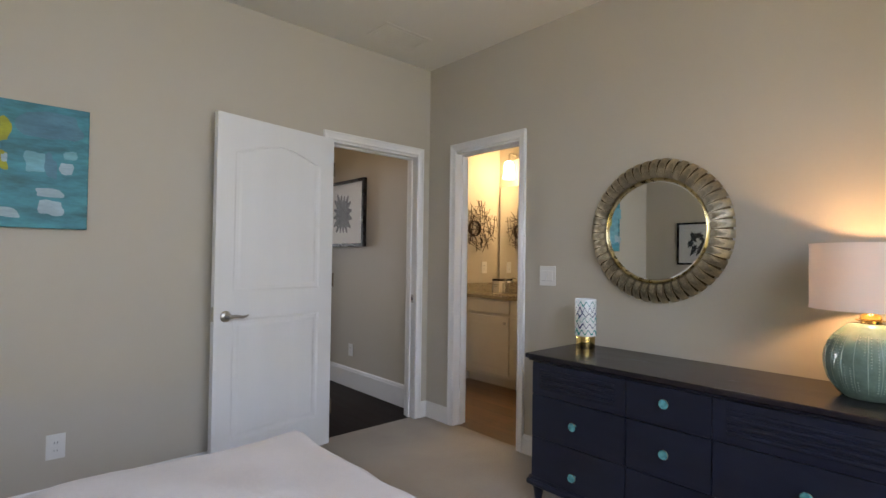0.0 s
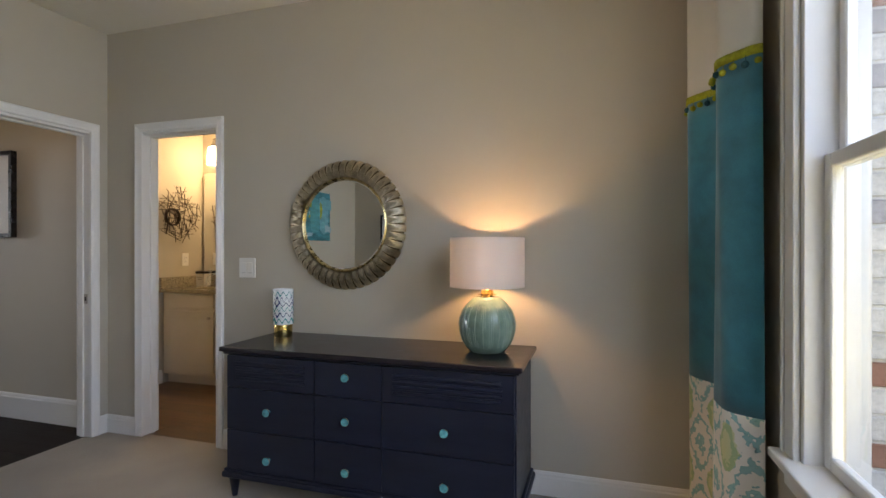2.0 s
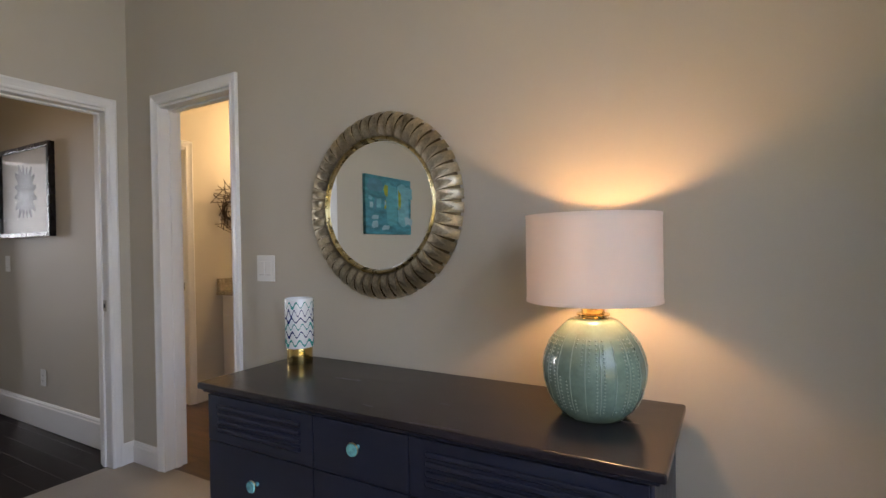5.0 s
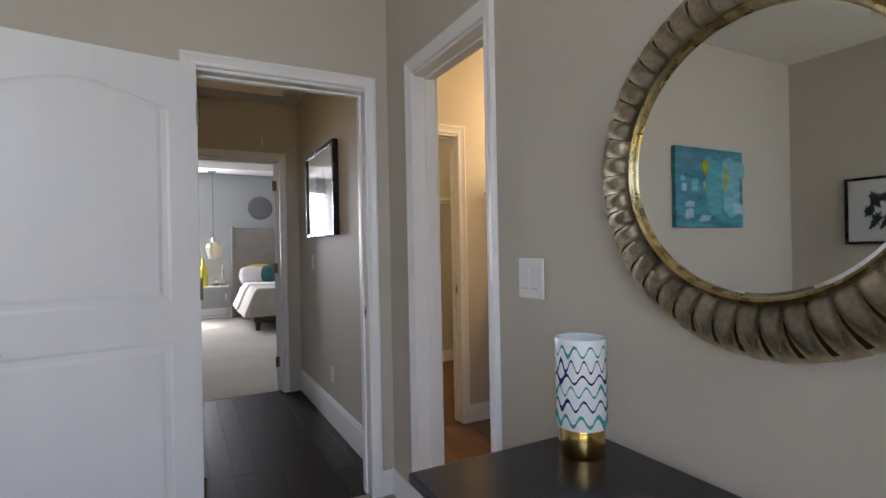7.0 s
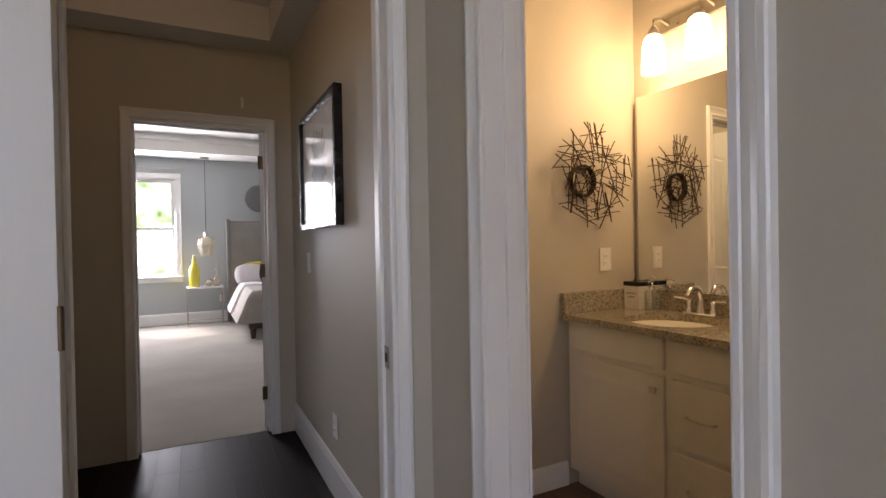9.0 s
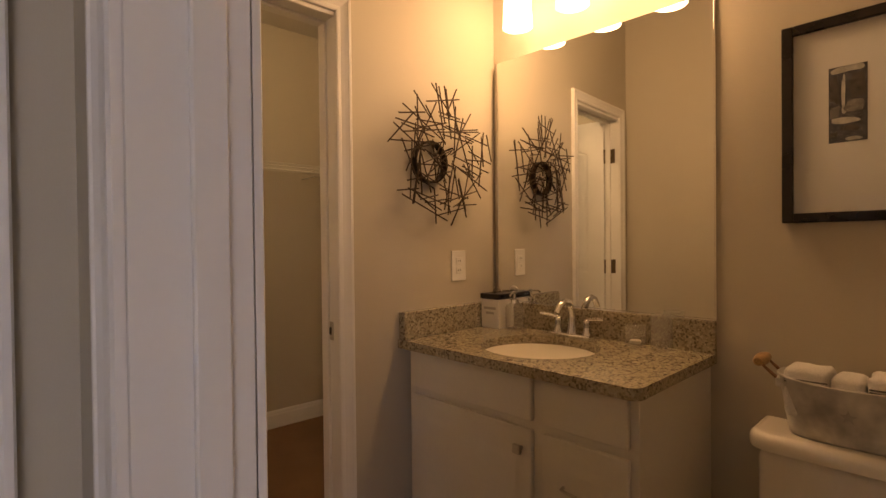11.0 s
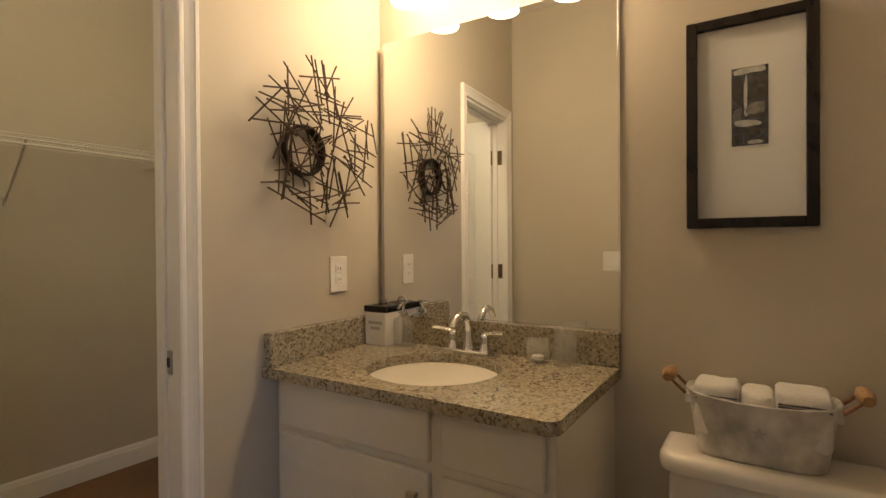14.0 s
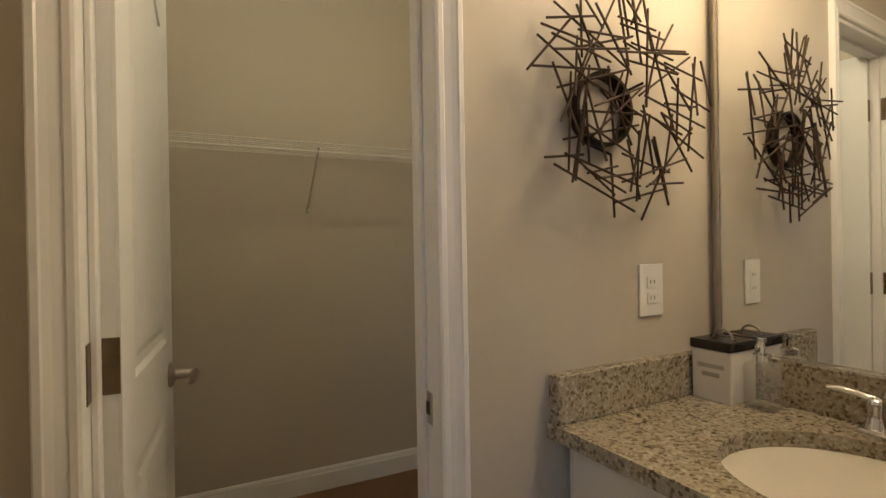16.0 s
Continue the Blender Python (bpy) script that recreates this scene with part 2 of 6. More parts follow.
M_NICKEL = mat("satin_nickel", (0.50, 0.47, 0.42), 0.3, 1.0, var=0.08, vs=20, grain=0.05, bump=0.02)
M_CHROME = mat("chrome", (0.80, 0.80, 0.80), 0.07, 1.0, var=0.02, grain=0.0, bump=0, rvar=0.02)
M_CERAMIC = mat("white_vase_ceramic", (0.74, 0.77, 0.77), 0.16, var=0.03, vs=9, grain=0.02, bump=0.02, coat=0.6)
M_INKTEAL = mat("teal_ink", (0.05, 0.33, 0.30), 0.2, var=0.3, vs=60, grain=0.2, bump=0)
M_INKNAVY = mat("navy_ink", (0.015, 0.03, 0.15), 0.2, var=0.3, vs=60, grain=0.2, bump=0)
M_PLASTIC = mat("white_plastic", (0.74, 0.73, 0.70), 0.3, var=0.02, grain=0.01, bump=0)
M_SLOT = mat("dark_slot", (0.03, 0.028, 0.025), 0.6, var=0.1, grain=0.0, bump=0)
M_BLACK = mat("black_frame_lacquer", (0.010, 0.007, 0.006), 0.28, var=0.3, vs=12, grain=0.2, bump=0.05, bs=60)
M_MAT = mat("white_picture_mat", (0.70, 0.69, 0.66), 0.9, var=0.02, grain=0.04, gs=300, bump=0.05)
M_LINEN = mat("white_bed_linen", (0.66, 0.62, 0.62), 0.9, var=0.04, vs=4, grain=0.06, gs=300, bump=0.3, bs=28, dist=0.01, sheen=0.2)
M_TEAL = mat("teal_velvet_curtain", (0.035, 0.20, 0.27), 0.85, var=0.28, vs=7, grain=0.15, gs=250, bump=0.2, bs=120, sheen=0.35)
M_WHITECLOTH = cloth_mat("white_curtain_cloth", (0.72, 0.72, 0.66), 0.25)
M_DAMASK = damask_mat()
M_LIME = mat("lime_trim", (0.36, 0.38, 0.02), 0.9, var=0.25, vs=40, grain=0.3, bump=0.6, bs=300)
M_TEALPOM = mat("dark_teal_trim", (0.015, 0.09, 0.12), 0.9, var=0.25, vs=40, grain=0.3, bump=0.6, bs=300)
M_BRICK = mat("whitewashed_brick", (0.74, 0.72, 0.69), 0.9, var=0.22, vs=14, grain=0.35, gs=70, bump=0.6, bs=60, dist=0.006, rand=0.15)
M_REDBRICK = mat("red_brick", (0.34, 0.17, 0.12), 0.9, var=0.3, vs=14, grain=0.35, gs=70, bump=0.6, bs=60, dist=0.006)
M_MORTAR = mat("pale_mortar", (0.70, 0.69, 0.66), 0.95, var=0.1, vs=20, grain=0.2, bump=0.4)
M_DARKMETAL = mat("dark_bronze", (0.03, 0.022, 0.016), 0.45, 0.8, var=0.2, vs=20, grain=0.2, bump=0.1)
M_ROD = mat("rusted_iron_rod", (0.060, 0.036, 0.020), 0.55, 0.5, var=0.35, vs=50, grain=0.3, bump=0.2)
M_DARKWOOD = wood_mat("espresso_floor_board", (0.010, 0.006, 0.005), (0.020, 0.011, 0.009), 0.48, 1, 0.3, 0.06)
M_BATHWOOD = wood_mat("brown_plank_tile", (0.075, 0.040, 0.022), (0.20, 0.115, 0.062), 0.34, 1, 0.3)
M_GROUT = mat("dark_joint", (0.03, 0.022, 0.016), 0.9, var=0.1, grain=0.1, bump=0.1)
M_GRANITE = granite_mat()
M_VANITY = mat("cream_vanity_paint", (0.66, 0.63, 0.56), 0.38, var=0.03, vs=3, grain=0.03, gs=60, bump=0.05, bs=70)
M_PORCELAIN = mat("white_porcelain", (0.76, 0.73, 0.68), 0.1, var=0.02, grain=0.0, bump=0, coat=0.8)


def thin_glass(name, share):
    m, nt, lk, p = nodes_of(name)
    p.inputs["Base Color"].default_value = (0.85, 0.85, 0.84, 1)
    p.inputs["Roughness"].default_value = 0.05
    tr = nt.new("ShaderNodeBsdfTransparent")
    tr.inputs[0].default_value = (0.96, 0.96, 0.95, 1)
    mx = nt.new("ShaderNodeMixShader")
    mx.inputs[0].default_value = share
    lk.new(tr.outputs[0], mx.inputs[1])
    lk.new(p.outputs[0], mx.inputs[2])
    lk.new(mx.outputs[0], nt["Material Output"].inputs[0])
    return m


M_GLASS = thin_glass("clear_glass", 0.10)
M_PANE = plain_glass("window_pane")
M_PICGLASS = plain_glass("picture_glass", rough=0.06, ior=1.22)
# this taupe holds the shadow that falls behind the spotted curtain
M_LINER = mat("shade_darkened_liner", (0.34, 0.29, 0.23), 0.85, var=0.08, vs=5, grain=0.08, gs=300, bump=0.2, bs=60)
M_FROST = glow_mat("lit_frosted_shade", (1.0, 0.76, 0.42), 15.0)
M_ZINC = mat("galvanised_zinc", (0.60, 0.585, 0.55), 0.36, 0.35, var=0.35, vs=11, grain=0.15, gs=40, bump=0.1, bs=30)
M_TOWEL = mat("white_terry_towel", (0.82, 0.80, 0.77), 0.98, var=0.05, vs=10, grain=0.25, gs=350, bump=0.9, bs=420, dist=0.004)
M_STRIPE = mat("grey_towel_stripe", (0.10, 0.095, 0.09), 0.95, var=0.1, grain=0.2, bump=0.4)
M_HANDLEWOOD = mat("turned_wood", (0.36, 0.22, 0.10), 0.55, var=0.25, vs=30, grain=0.2, bump=0.1, stretch=(1, 8, 8))
M_ROPE = mat("brown_leather_loop", (0.26, 0.13, 0.075), 0.7, var=0.3, vs=40, grain=0.3, bump=0.3)
M_COW = cowhide_mat()
M_WIRE = mat("white_coated_wire", (0.62, 0.60, 0.54), 0.35, var=0.02, grain=0.0, bump=0)
M_GREYTEXT = mat("faded_grey_print", (0.46, 0.45, 0.43), 0.7, var=0.1, grain=0.1, bump=0)
M_UPHOL = mat("grey_linen_upholstery", (0.30, 0.28, 0.26), 0.95, var=0.08, vs=6, grain=0.2, gs=200, bump=0.3)
M_GOLDCLOTH = mat("mustard_cushion", (0.52, 0.42, 0.06), 0.9, var=0.15, vs=10, grain=0.15, bump=0.2)
M_TEALCUSH = mat("dark_teal_cushion", (0.02, 0.085, 0.10), 0.85, var=0.3, vs=14, grain=0.2, bump=0.2)
M_TAUPE = mat("taupe_coverlet", (0.42, 0.38, 0.33), 0.92, var=0.08, vs=8, grain=0.15, bump=0.5, bs=25, dist=0.01)
M_YELLOWGLASS = mat("yellow_bottle_glass", (0.60, 0.50, 0.05), 0.15, var=0.1, grain=0.0, bump=0, coat=0.5)
M_AMBER = mat("pale_amber_glass", (0.92, 0.80, 0.64), 0.08, var=0.15, vs=20, grain=0.0, bump=0.2, bs=20, trans=0.75)
M_GREYDISC = mat("grey_woven_disc", (0.20, 0.20, 0.21), 0.9, var=0.15, vs=30, grain=0.3, bump=0.5, bs=80)
M_WOODBROWN = mat("dark_walnut", (0.05, 0.030, 0.018), 0.4, var=0.25, vs=10, grain=0.2, bump=0.05, stretch=(6, 6, 0.6))
M_GROUND = mat("lawn_ground", (0.07, 0.10, 0.035), 0.95, var=0.3, vs=0.8, grain=0.4, gs=30, bump=0.5)
M_DARKPANEL = mat("dark_grey_exterior", (0.10, 0.11, 0.13), 0.7, var=0.1, vs=3, grain=0.1, bump=0.1)

# ---- mesh helpers ----
ORG = {}


def bx(bm, a, b, bev=0.0, seg=2, turn=None):
    lo, hi = [min(p, q) for p, q in zip(a, b)], [max(p, q) for p, q in zip(a, b)]
    r = bmesh.ops.create_cube(bm, size=1.0)
    vs = r["verts"]
    for v in vs:
        v.co = Vector([lo[i] + (v.co[i] + 0.5) * (hi[i] - lo[i]) for i in range(3)])
    if turn is not None:
        bmesh.ops.transform(bm, matrix=turn, verts=vs)
    if bev > 0:
        es = {e for v in vs for e in v.link_edges}
        bmesh.ops.bevel(bm, geom=list(es), offset=bev, segments=seg, profile=0.5, affect='EDGES')
    return bm


def box(a, b, bev=0.0, seg=2):
    return bx(bmesh.new(), a, b, bev, seg)


def lathe(bm, profile, center, n=32, axis='z', sx=1.0, sy=1.0):
    rings = []
    for r, h in profile:
        ring = []
        for k in range(n):
            an = 2 * math.pi * k / n
            c, s = max(r, 1e-4) * math.cos(an) * sx, max(r, 1e-4) * math.sin(an) * sy
            p = (c, s, h) if axis == 'z' else ((h, c, s) if axis == 'x' else (c, h, s))
            ring.append(bm.verts.new(Vector(center) + Vector(p)))
        rings.append(ring)
    for a, b in zip(rings, rings[1:]):
        for k in range(n):
            bm.faces.new((a[k], a[(k + 1) % n], b[(k + 1) % n], b[k]))
    bmesh.ops.recalc_face_normals(bm, faces=bm.faces)
    return bm


def capped(bm, profile, center, n=32, axis='z', sx=1.0, sy=1.0):
    return lathe(bm, [(0.0, profile[0][1])] + list(profile) + [(0.0, profile[-1][1])], center, n, axis, sx, sy)


def tube(bm, pts, r, n=8):
    pts = [Vector(p) for p in pts]
    rings = []
    up = Vector((0.123, 0.31, 0.94)).normalized()
    for i, p in enumerate(pts):
        d = (pts[min(i + 1, len(pts) - 1)] - pts[max(i - 1, 0)]).normalized()
        a = d.cross(up)
        if a.length < 0.05:
            a = d.cross(Vector((1, 0, 0)))
        a.normalize()
        b = d.cross(a)
        rr = r[i] if isinstance(r, (list, tuple)) else r
        rings.append([bm.verts.new(p + rr * (math.cos(2 * math.pi * k / n) * a + math.sin(2 * math.pi * k / n) * b)) for k in range(n)])
    for a, b in zip(rings, rings[1:]):
        for k in range(n):
            bm.faces.new((a[k], a[(k + 1) % n], b[(k + 1) % n], b[k]))
    bm.faces.new(rings[0][::-1])
    bm.faces.new(rings[-1])
    bmesh.ops.recalc_face_normals(bm, faces=bm.faces)
    return bm


def plate(bm, outer, holes, depth, place):
    """A flat plate with holes, in local (u, v), grown by depth along w; place maps (u, v, w) to a point."""
    loops = []
    for loop in (outer, *holes):
        vs = [bm.verts.new(Vector((u, v, 0))) for u, v in loop]
        loops += [bm.edges.new((vs[k], vs[(k + 1) % len(vs)])) for k in range(len(vs))]
    fill = bmesh.ops.triangle_fill(bm, use_beauty=True, use_dissolve=False, edges=loops)
    faces = [g for g in fill["geom"] if isinstance(g, bmesh.types.BMFace)]
    grown = bmesh.ops.extrude_face_region(bm, geom=faces)
    for g in grown["geom"]:
        if isinstance(g, bmesh.types.BMVert):
            g.co.z += depth
    for v in bm.verts:
        v.co = Vector(place(*v.co))
    bmesh.ops.recalc_face_normals(bm, faces=bm.faces)
    return bm


def part(name, bm, material, parent=None, label="", smooth=False, shift=True):
    me = bpy.data.meshes.new(name)
    o = ORG.get(parent.name if parent else None, Vector((0, 0, 0)))
    if shift and o.length:
        bmesh.ops.translate(bm, verts=bm.verts, vec=-o)
    if smooth:
        for f in bm.faces:
            f.smooth = True
    bm.to_mesh(me)
    bm.free()
    me.materials.append(material)
    ob = new(name, me)
    if smooth and smooth != 2:
        me.set_sharp_from_angle(angle=radians(38))
    if parent:
        ob.parent = parent
        ORG[ob.name] = o
    if label:
        tagged(ob, label)
    return ob


def thing(name, base, label, category, group="", kind="", rz=None):
    e = new(name)
    e.empty_display_size = 0.05
    e.location = base
    if on_vanity_wall(base):
        e.matrix_world = VANITY_TURN @ pose(*base)
    if rz is None:
        ORG[e.name] = Vector(base)
    else:
        e.rotation_euler = (0, 0, radians(rz))
        ORG[e.name] = Vector((0, 0, 0))
    return tagged(e, label, category, group, kind)


def setting(name, bm, material, label, category, smooth=False):
    return tagged(part(name, bm, material, smooth=smooth), label, category, kind="structure")


def wall(axis, c0, c1, a0, a1, z0, z1, holes=()):
    """Wall slab from c0 to c1 across axis, a0 to a1 along it, with holes (a0, a1, z0, z1)."""
    bm = bmesh.new()

    def blk(p, q, r, s):
        if q - p > 1e-4 and s - r > 1e-4:
            if axis == 'x':
                bx(bm, (c0, p, r), (c1, q, s))
            else:
                bx(bm, (p, c0, r), (q, c1, s))
    at = a0
    for h0, h1, k0, k1 in sorted(holes):
        blk(at, h0, z0, z1)
        blk(h0, h1, z0, k0)
        blk(h0, h1, k1, z1)
        at = h1
    blk(at, a1, z0, z1)
    return bm


CASING = ((0.0, 0.0), (0.0, 0.009), (0.005, 0.012), (0.014, 0.012), (0.017, 0.0095), (0.031, 0.013), (0.041, 0.017), (0.044, 0.0195), (0.053, 0.0195), (0.056, 0.016), (0.056, 0.0))


def casing(name, axis, face, sgn, a0, a1, top, label):
    """Moulded casing round an opening a0..a1 in the wall face at axis=face, standing out by sgn."""
    bm = bmesh.new()
    w = CASING[-1][0]

    def sweep(points):
        rings = []
        for (pa, pz, da, dz) in points:
            ring = []
            for u, t in CASING:
                a, z, c = pa + da * u, pz + dz * u, face + sgn * t
                ring.append(bm.verts.new((c, a, z) if axis == 'x' else (a, c, z)))
            rings.append(ring)
        for r, s in zip(rings, rings[1:]):
            for k in range(len(r) - 1):
                bm.faces.new((r[k], r[k + 1], s[k + 1], s[k]))
        bm.faces.new(rings[0])
        bm.faces.new(rings[-1][::-1])
    sweep([(a0, 0.004, -1, 0), (a0, top, -1, 1), (a1, top, 1, 1), (a1, 0.004, 1, 0)])
    bmesh.ops.recalc_face_normals(bm, faces=bm.faces)
    return setting(name, bm, M_TRIM, label, "door casing")


def jamb(name, axis, c0, c1, a0, a1, top, label):
    """Lining of an opening, with a stop bead."""
    bm = bmesh.new()

    def b(p, q, r, s, e0=c0, e1=c1):
        bx(bm, (e0, p, r) if axis == 'x' else (p, e0, r), (e1, q, s) if axis == 'x' else (q, e1, s), 0.002, 1)
    t = 0.016
    b(a0 - t, a0, 0.004, top + t)
    b(a1, a1 + t, 0.004, top + t)
    b(a0, a1, top, top + t)
    m0, m1 = (c0 + c1) / 2 - 0.004, (c0 + c1) / 2 + 0.03
    b(a0, a0 + 0.011, 0.004, top, m0, m1)
    b(a1 - 0.011, a1, 0.004, top, m0, m1)
    b(a0 + 0.011, a1 - 0.011, top - 0.011, top, m0, m1)
    return setting(name, bm, M_TRIM, label, "door frame")


def skirting(name, axis, face, sgn, a0, a1, h, label):
    prof = ((0, 0.004), (0.014, 0.004), (0.014, h - 0.03), (0.011, h - 0.022), (0.011, h - 0.012), (0.006, h), (0, h))
    bm = bmesh.new()
    rings = []
    for a in (a0, a1):
        rings.append([bm.verts.new((face + sgn * t, a, z) if axis == 'x' else (a, face + sgn * t, z)) for t, z in prof])
    n = len(prof)
    for k in range(n):
        bm.faces.new((rings[0][k], rings[0][(k + 1) % n], rings[1][(k + 1) % n], rings[1][k]))
    bm.faces.new(rings[0])
    bm.faces.new(rings[1][::-1])
    bmesh.ops.recalc_face_normals(bm, faces=bm.faces)
    return setting(name, bm, M_TRIM, label, "baseboard")


def arch(u0, u1, v0, v1, rise, n=12):
    """Outline of a panel whose top side rises in a shallow arch."""
    pts = [(u0, v0), (u1, v0), (u1, v1)]
    for k in range(1, n):
        s = k / n
        pts.append((u1 + (u0 - u1) * s, v1 + rise * math.sin(math.pi * s) ** 1.3))
    pts.append((u0, v1))
    return pts


def inset(loop, d):
    cu = sum(p[0] for p in loop) / len(loop)
    cv = sum(p[1] for p in loop) / len(loop)
    us, vs = [abs(p[0] - cu) for p in loop], [abs(p[1] - cv) for p in loop]
    fu, fv = 1 - d / max(us), 1 - d / max(vs)
    return [(cu + (p[0] - cu) * fu, cv + (p[1] - cv) * fv) for p in loop]


def panel_door(name, base, rz, width, height, label, hinge_z=(0.25, 1.09, 1.83), thick=0.035, lever_z=0.905):
    """A two-panel moulded door. Local x runs from the hinge to the free edge, y across the thickness."""
    d = tagged(thing(name, base, label, "door", rz=rz), kind="structure")
    core = box((0, -thick / 2 + 0.006, 0.008), (width, thick / 2 - 0.006, height), 0.001, 1)
    leaf = part("leaf", core, M_DOOR, d)
    st = 0.105
    top = arch(st, width - st, 1.04, height - 0.205, 0.075)
    low = [(st, 0.20), (width - st, 0.20), (width - st, 0.885), (st, 0.885)]
    for sgn in (1, -1):
        y0 = sgn * (thick / 2 - 0.006)
        bm = plate(bmesh.new(), [(0, 0.008), (width, 0.008), (width, height), (0, height)], [top, low], 0.006, lambda u, v, w: (u, y0 + sgn * w, v))
        part("stile_and_rail_face", bm, M_DOOR, d)
        for loop in (top, low):
            bm = bmesh.new()
            rings = []
            for dd, hh in ((0.0, 0.0055), (0.012, 0.001), (0.03, 0.001), (0.045, 0.0045)):
                rings.append([bm.verts.new((u, y0 + sgn * hh, v)) for u, v in (loop if dd == 0 else inset(loop, dd))])
            for r, s in zip(rings, rings[1:]):
                for k in range(len(r)):
                    bm.faces.new((r[k], r[(k + 1) % len(r)], s[(k + 1) % len(r)], s[k]))
            bm.faces.new(rings[-1])
            bmesh.ops.recalc_face_normals(bm, faces=bm.faces)
            part("raised_panel", bm, M_DOOR, d, smooth=False)
        hx, hz = width - 0.065, lever_z
        hand = part("handle", capped(bmesh.new(), [(0.031, sgn * (thick / 2)), (0.032, sgn * (thick / 2 + 0.004)), (0.026, sgn * (thick / 2 + 0.010)), (0.013, sgn * (thick / 2 + 0.014)), (0.011, sgn * (thick / 2 + 0.058))], (hx, 0, hz), 24, 'y'), M_NICKEL, d, "satin nickel lever handle", True)
        yl = sgn * (thick / 2 + 0.058)
        part("lever", tube(bmesh.new(), [(hx + 0.01, yl, hz), (hx - 0.03, yl + sgn * 0.004, hz + 0.004), (hx - 0.07, yl, hz - 0.004), (hx - 0.09, yl - sgn * 0.004, hz - 0.001), (hx - 0.108, yl - sgn * 0.006, hz + 0.004)], [0.011, 0.0095, 0.008, 0.007, 0.005], 10), M_NICKEL, hand, "", True)
    part("latch_plate", box((width - 0.001, -0.012, 0.88), (width + 0.0015, 0.012, 0.96)), M_NICKEL, d)
    for hz in hinge_z:
        hb = bmesh.new()
        bx(hb, (-0.0025, -0.016, hz - 0.045), (0.0005, 0.017, hz + 0.045), 0.001, 1)
        tube(hb, [(-0.004, thick / 2 + 0.004, hz - 0.046), (-0.004, thick / 2 + 0.004, hz + 0.046)], 0.006, 10)
        part("hinge", hb, M_HINGE, d, "worn bronze hinge")
    return d

# ---- structure ----
EX, NY, SY, WX, CZ = 2.615, 3.047, -0.75, -1.12, 2.735
TH = 0.115
HD = (1.735, 2.492)      # hall door opening, along x
BD = (2.127, 2.731)      # bathroom door opening, along y
HEAD = 2.040
FARY = 5.21
FD = (1.69, 2.452)       # far bedroom door opening
BN, BE = 3.728, 4.228     # bathroom north and east walls
CD = (2.848, 3.408)       # closet door opening
CLE = 4.47               # closet east wall
TUBY = 2.07              # front of the bath alcove
CLB = 5.50               # closet back wall
FB0, FB1, FBW, FBE = FARY + TH, 11.05, 0.4, 5.0
# WIN runs west beyond its known unit to bring daylight onto the north wall
WIN = (-0.95, 1.722, 0.64, 2.42)
FWIN = (0.90, 1.79, 0.80, 2.40)

setting("wall_north", wall('y', NY, NY + TH, WX - TH, EX, 0, CZ, [(HD[0] - 0.012, HD[1] + 0.012, 0, HEAD)]), M_WALL, "greige painted bedroom wall with hall doorway", "wall")
setting("wall_east", wall('x', EX, EX + TH, SY - TH, CLB + TH, 0, CZ, [(BD[0] - 0.012, BD[1] + 0.012, 0, HEAD)]), M_WALL, "greige painted wall with bathroom doorway", "wall")
setting("wall_south", wall('y', SY - TH, SY, WX - TH, EX, 0, CZ, [WIN]), M_WALL, "greige painted bedroom wall with window", "wall")
setting("wall_west", wall('x', WX - TH, WX, SY, NY, 0, CZ), M_WALL, "plain greige painted bedroom wall", "wall")
setting("ceiling_bedroom", box((WX - TH, SY - TH, CZ), (EX + TH, NY + TH, CZ + 0.1)), M_CEIL, "flat white bedroom ceiling", "ceiling")
fl = box((WX - TH, SY - TH, -0.06), (EX + 0.05, NY + 0.06, 0.0))
setting("floor_bedroom", fl, M_CARPET, "beige cut-pile bedroom carpet", "carpet")

# hall
HW = 1.30
setting("wall_hall_west", wall('x', HW - TH, HW, NY + TH, FARY, 0, CZ), M_WALL, "plain greige hall wall", "wall")
setting("wall_hall_end", wall('y', FARY, FARY + TH, FBW - TH, EX, 0, 3.1, [(FD[0] - 0.012, FD[1] + 0.012, 0, HEAD)]), M_WALL, "greige hall end wall with open doorway", "wall")
setting("wall_far_south", wall('y', FARY + 0.002, FARY + TH, CLE + TH, FBE + TH, 0, 3.1), M_BLUEWALL, "blue-grey far bedroom wall", "wall")
hc = bmesh.new()
bx(hc, (HW - TH, NY + TH, CZ), (EX, FARY, CZ + 0.1))
bx(hc, (EX - 0.16, NY + TH, 2.53), (EX, FARY, CZ))
bx(hc, (HW, FARY - 0.24, 2.53), (EX - 0.16, FARY, CZ))
setting("ceiling_hall", hc, M_CEIL, "hall tray ceiling with dropped border", "ceiling")

# bathroom, bath alcove and closet
setting("wall_bath_north", wall('y', BN, BN + TH, EX + TH, BE, 0, CZ, [(CD[0] - 0.012, CD[1] + 0.012, 0, HEAD)]), M_WALL, "greige bathroom wall with closet doorway", "wall")
setting("wall_bath_east", wall('x', BE, BE + TH, 1.1, BN + TH, 0, CZ), M_WALL, "greige bathroom wall behind the vanity", "wall").matrix_world = VANITY_TURN
setting("wall_bath_south", wall('y', 1.1, 1.25, EX + TH, BE + 0.10, 0, CZ), M_WALL, "greige wall at the bath's far side", "wall")
setting("wall_closet_back", wall('y', CLB, CLB + TH, EX + TH, CLE, 0, CZ), M_WALL, "plain greige closet back wall", "wall")
setting("wall_closet_east", wall('x', CLE, CLE + TH, BN, CLB + TH, 0, CZ), M_WALL, "plain greige closet side wall", "wall")
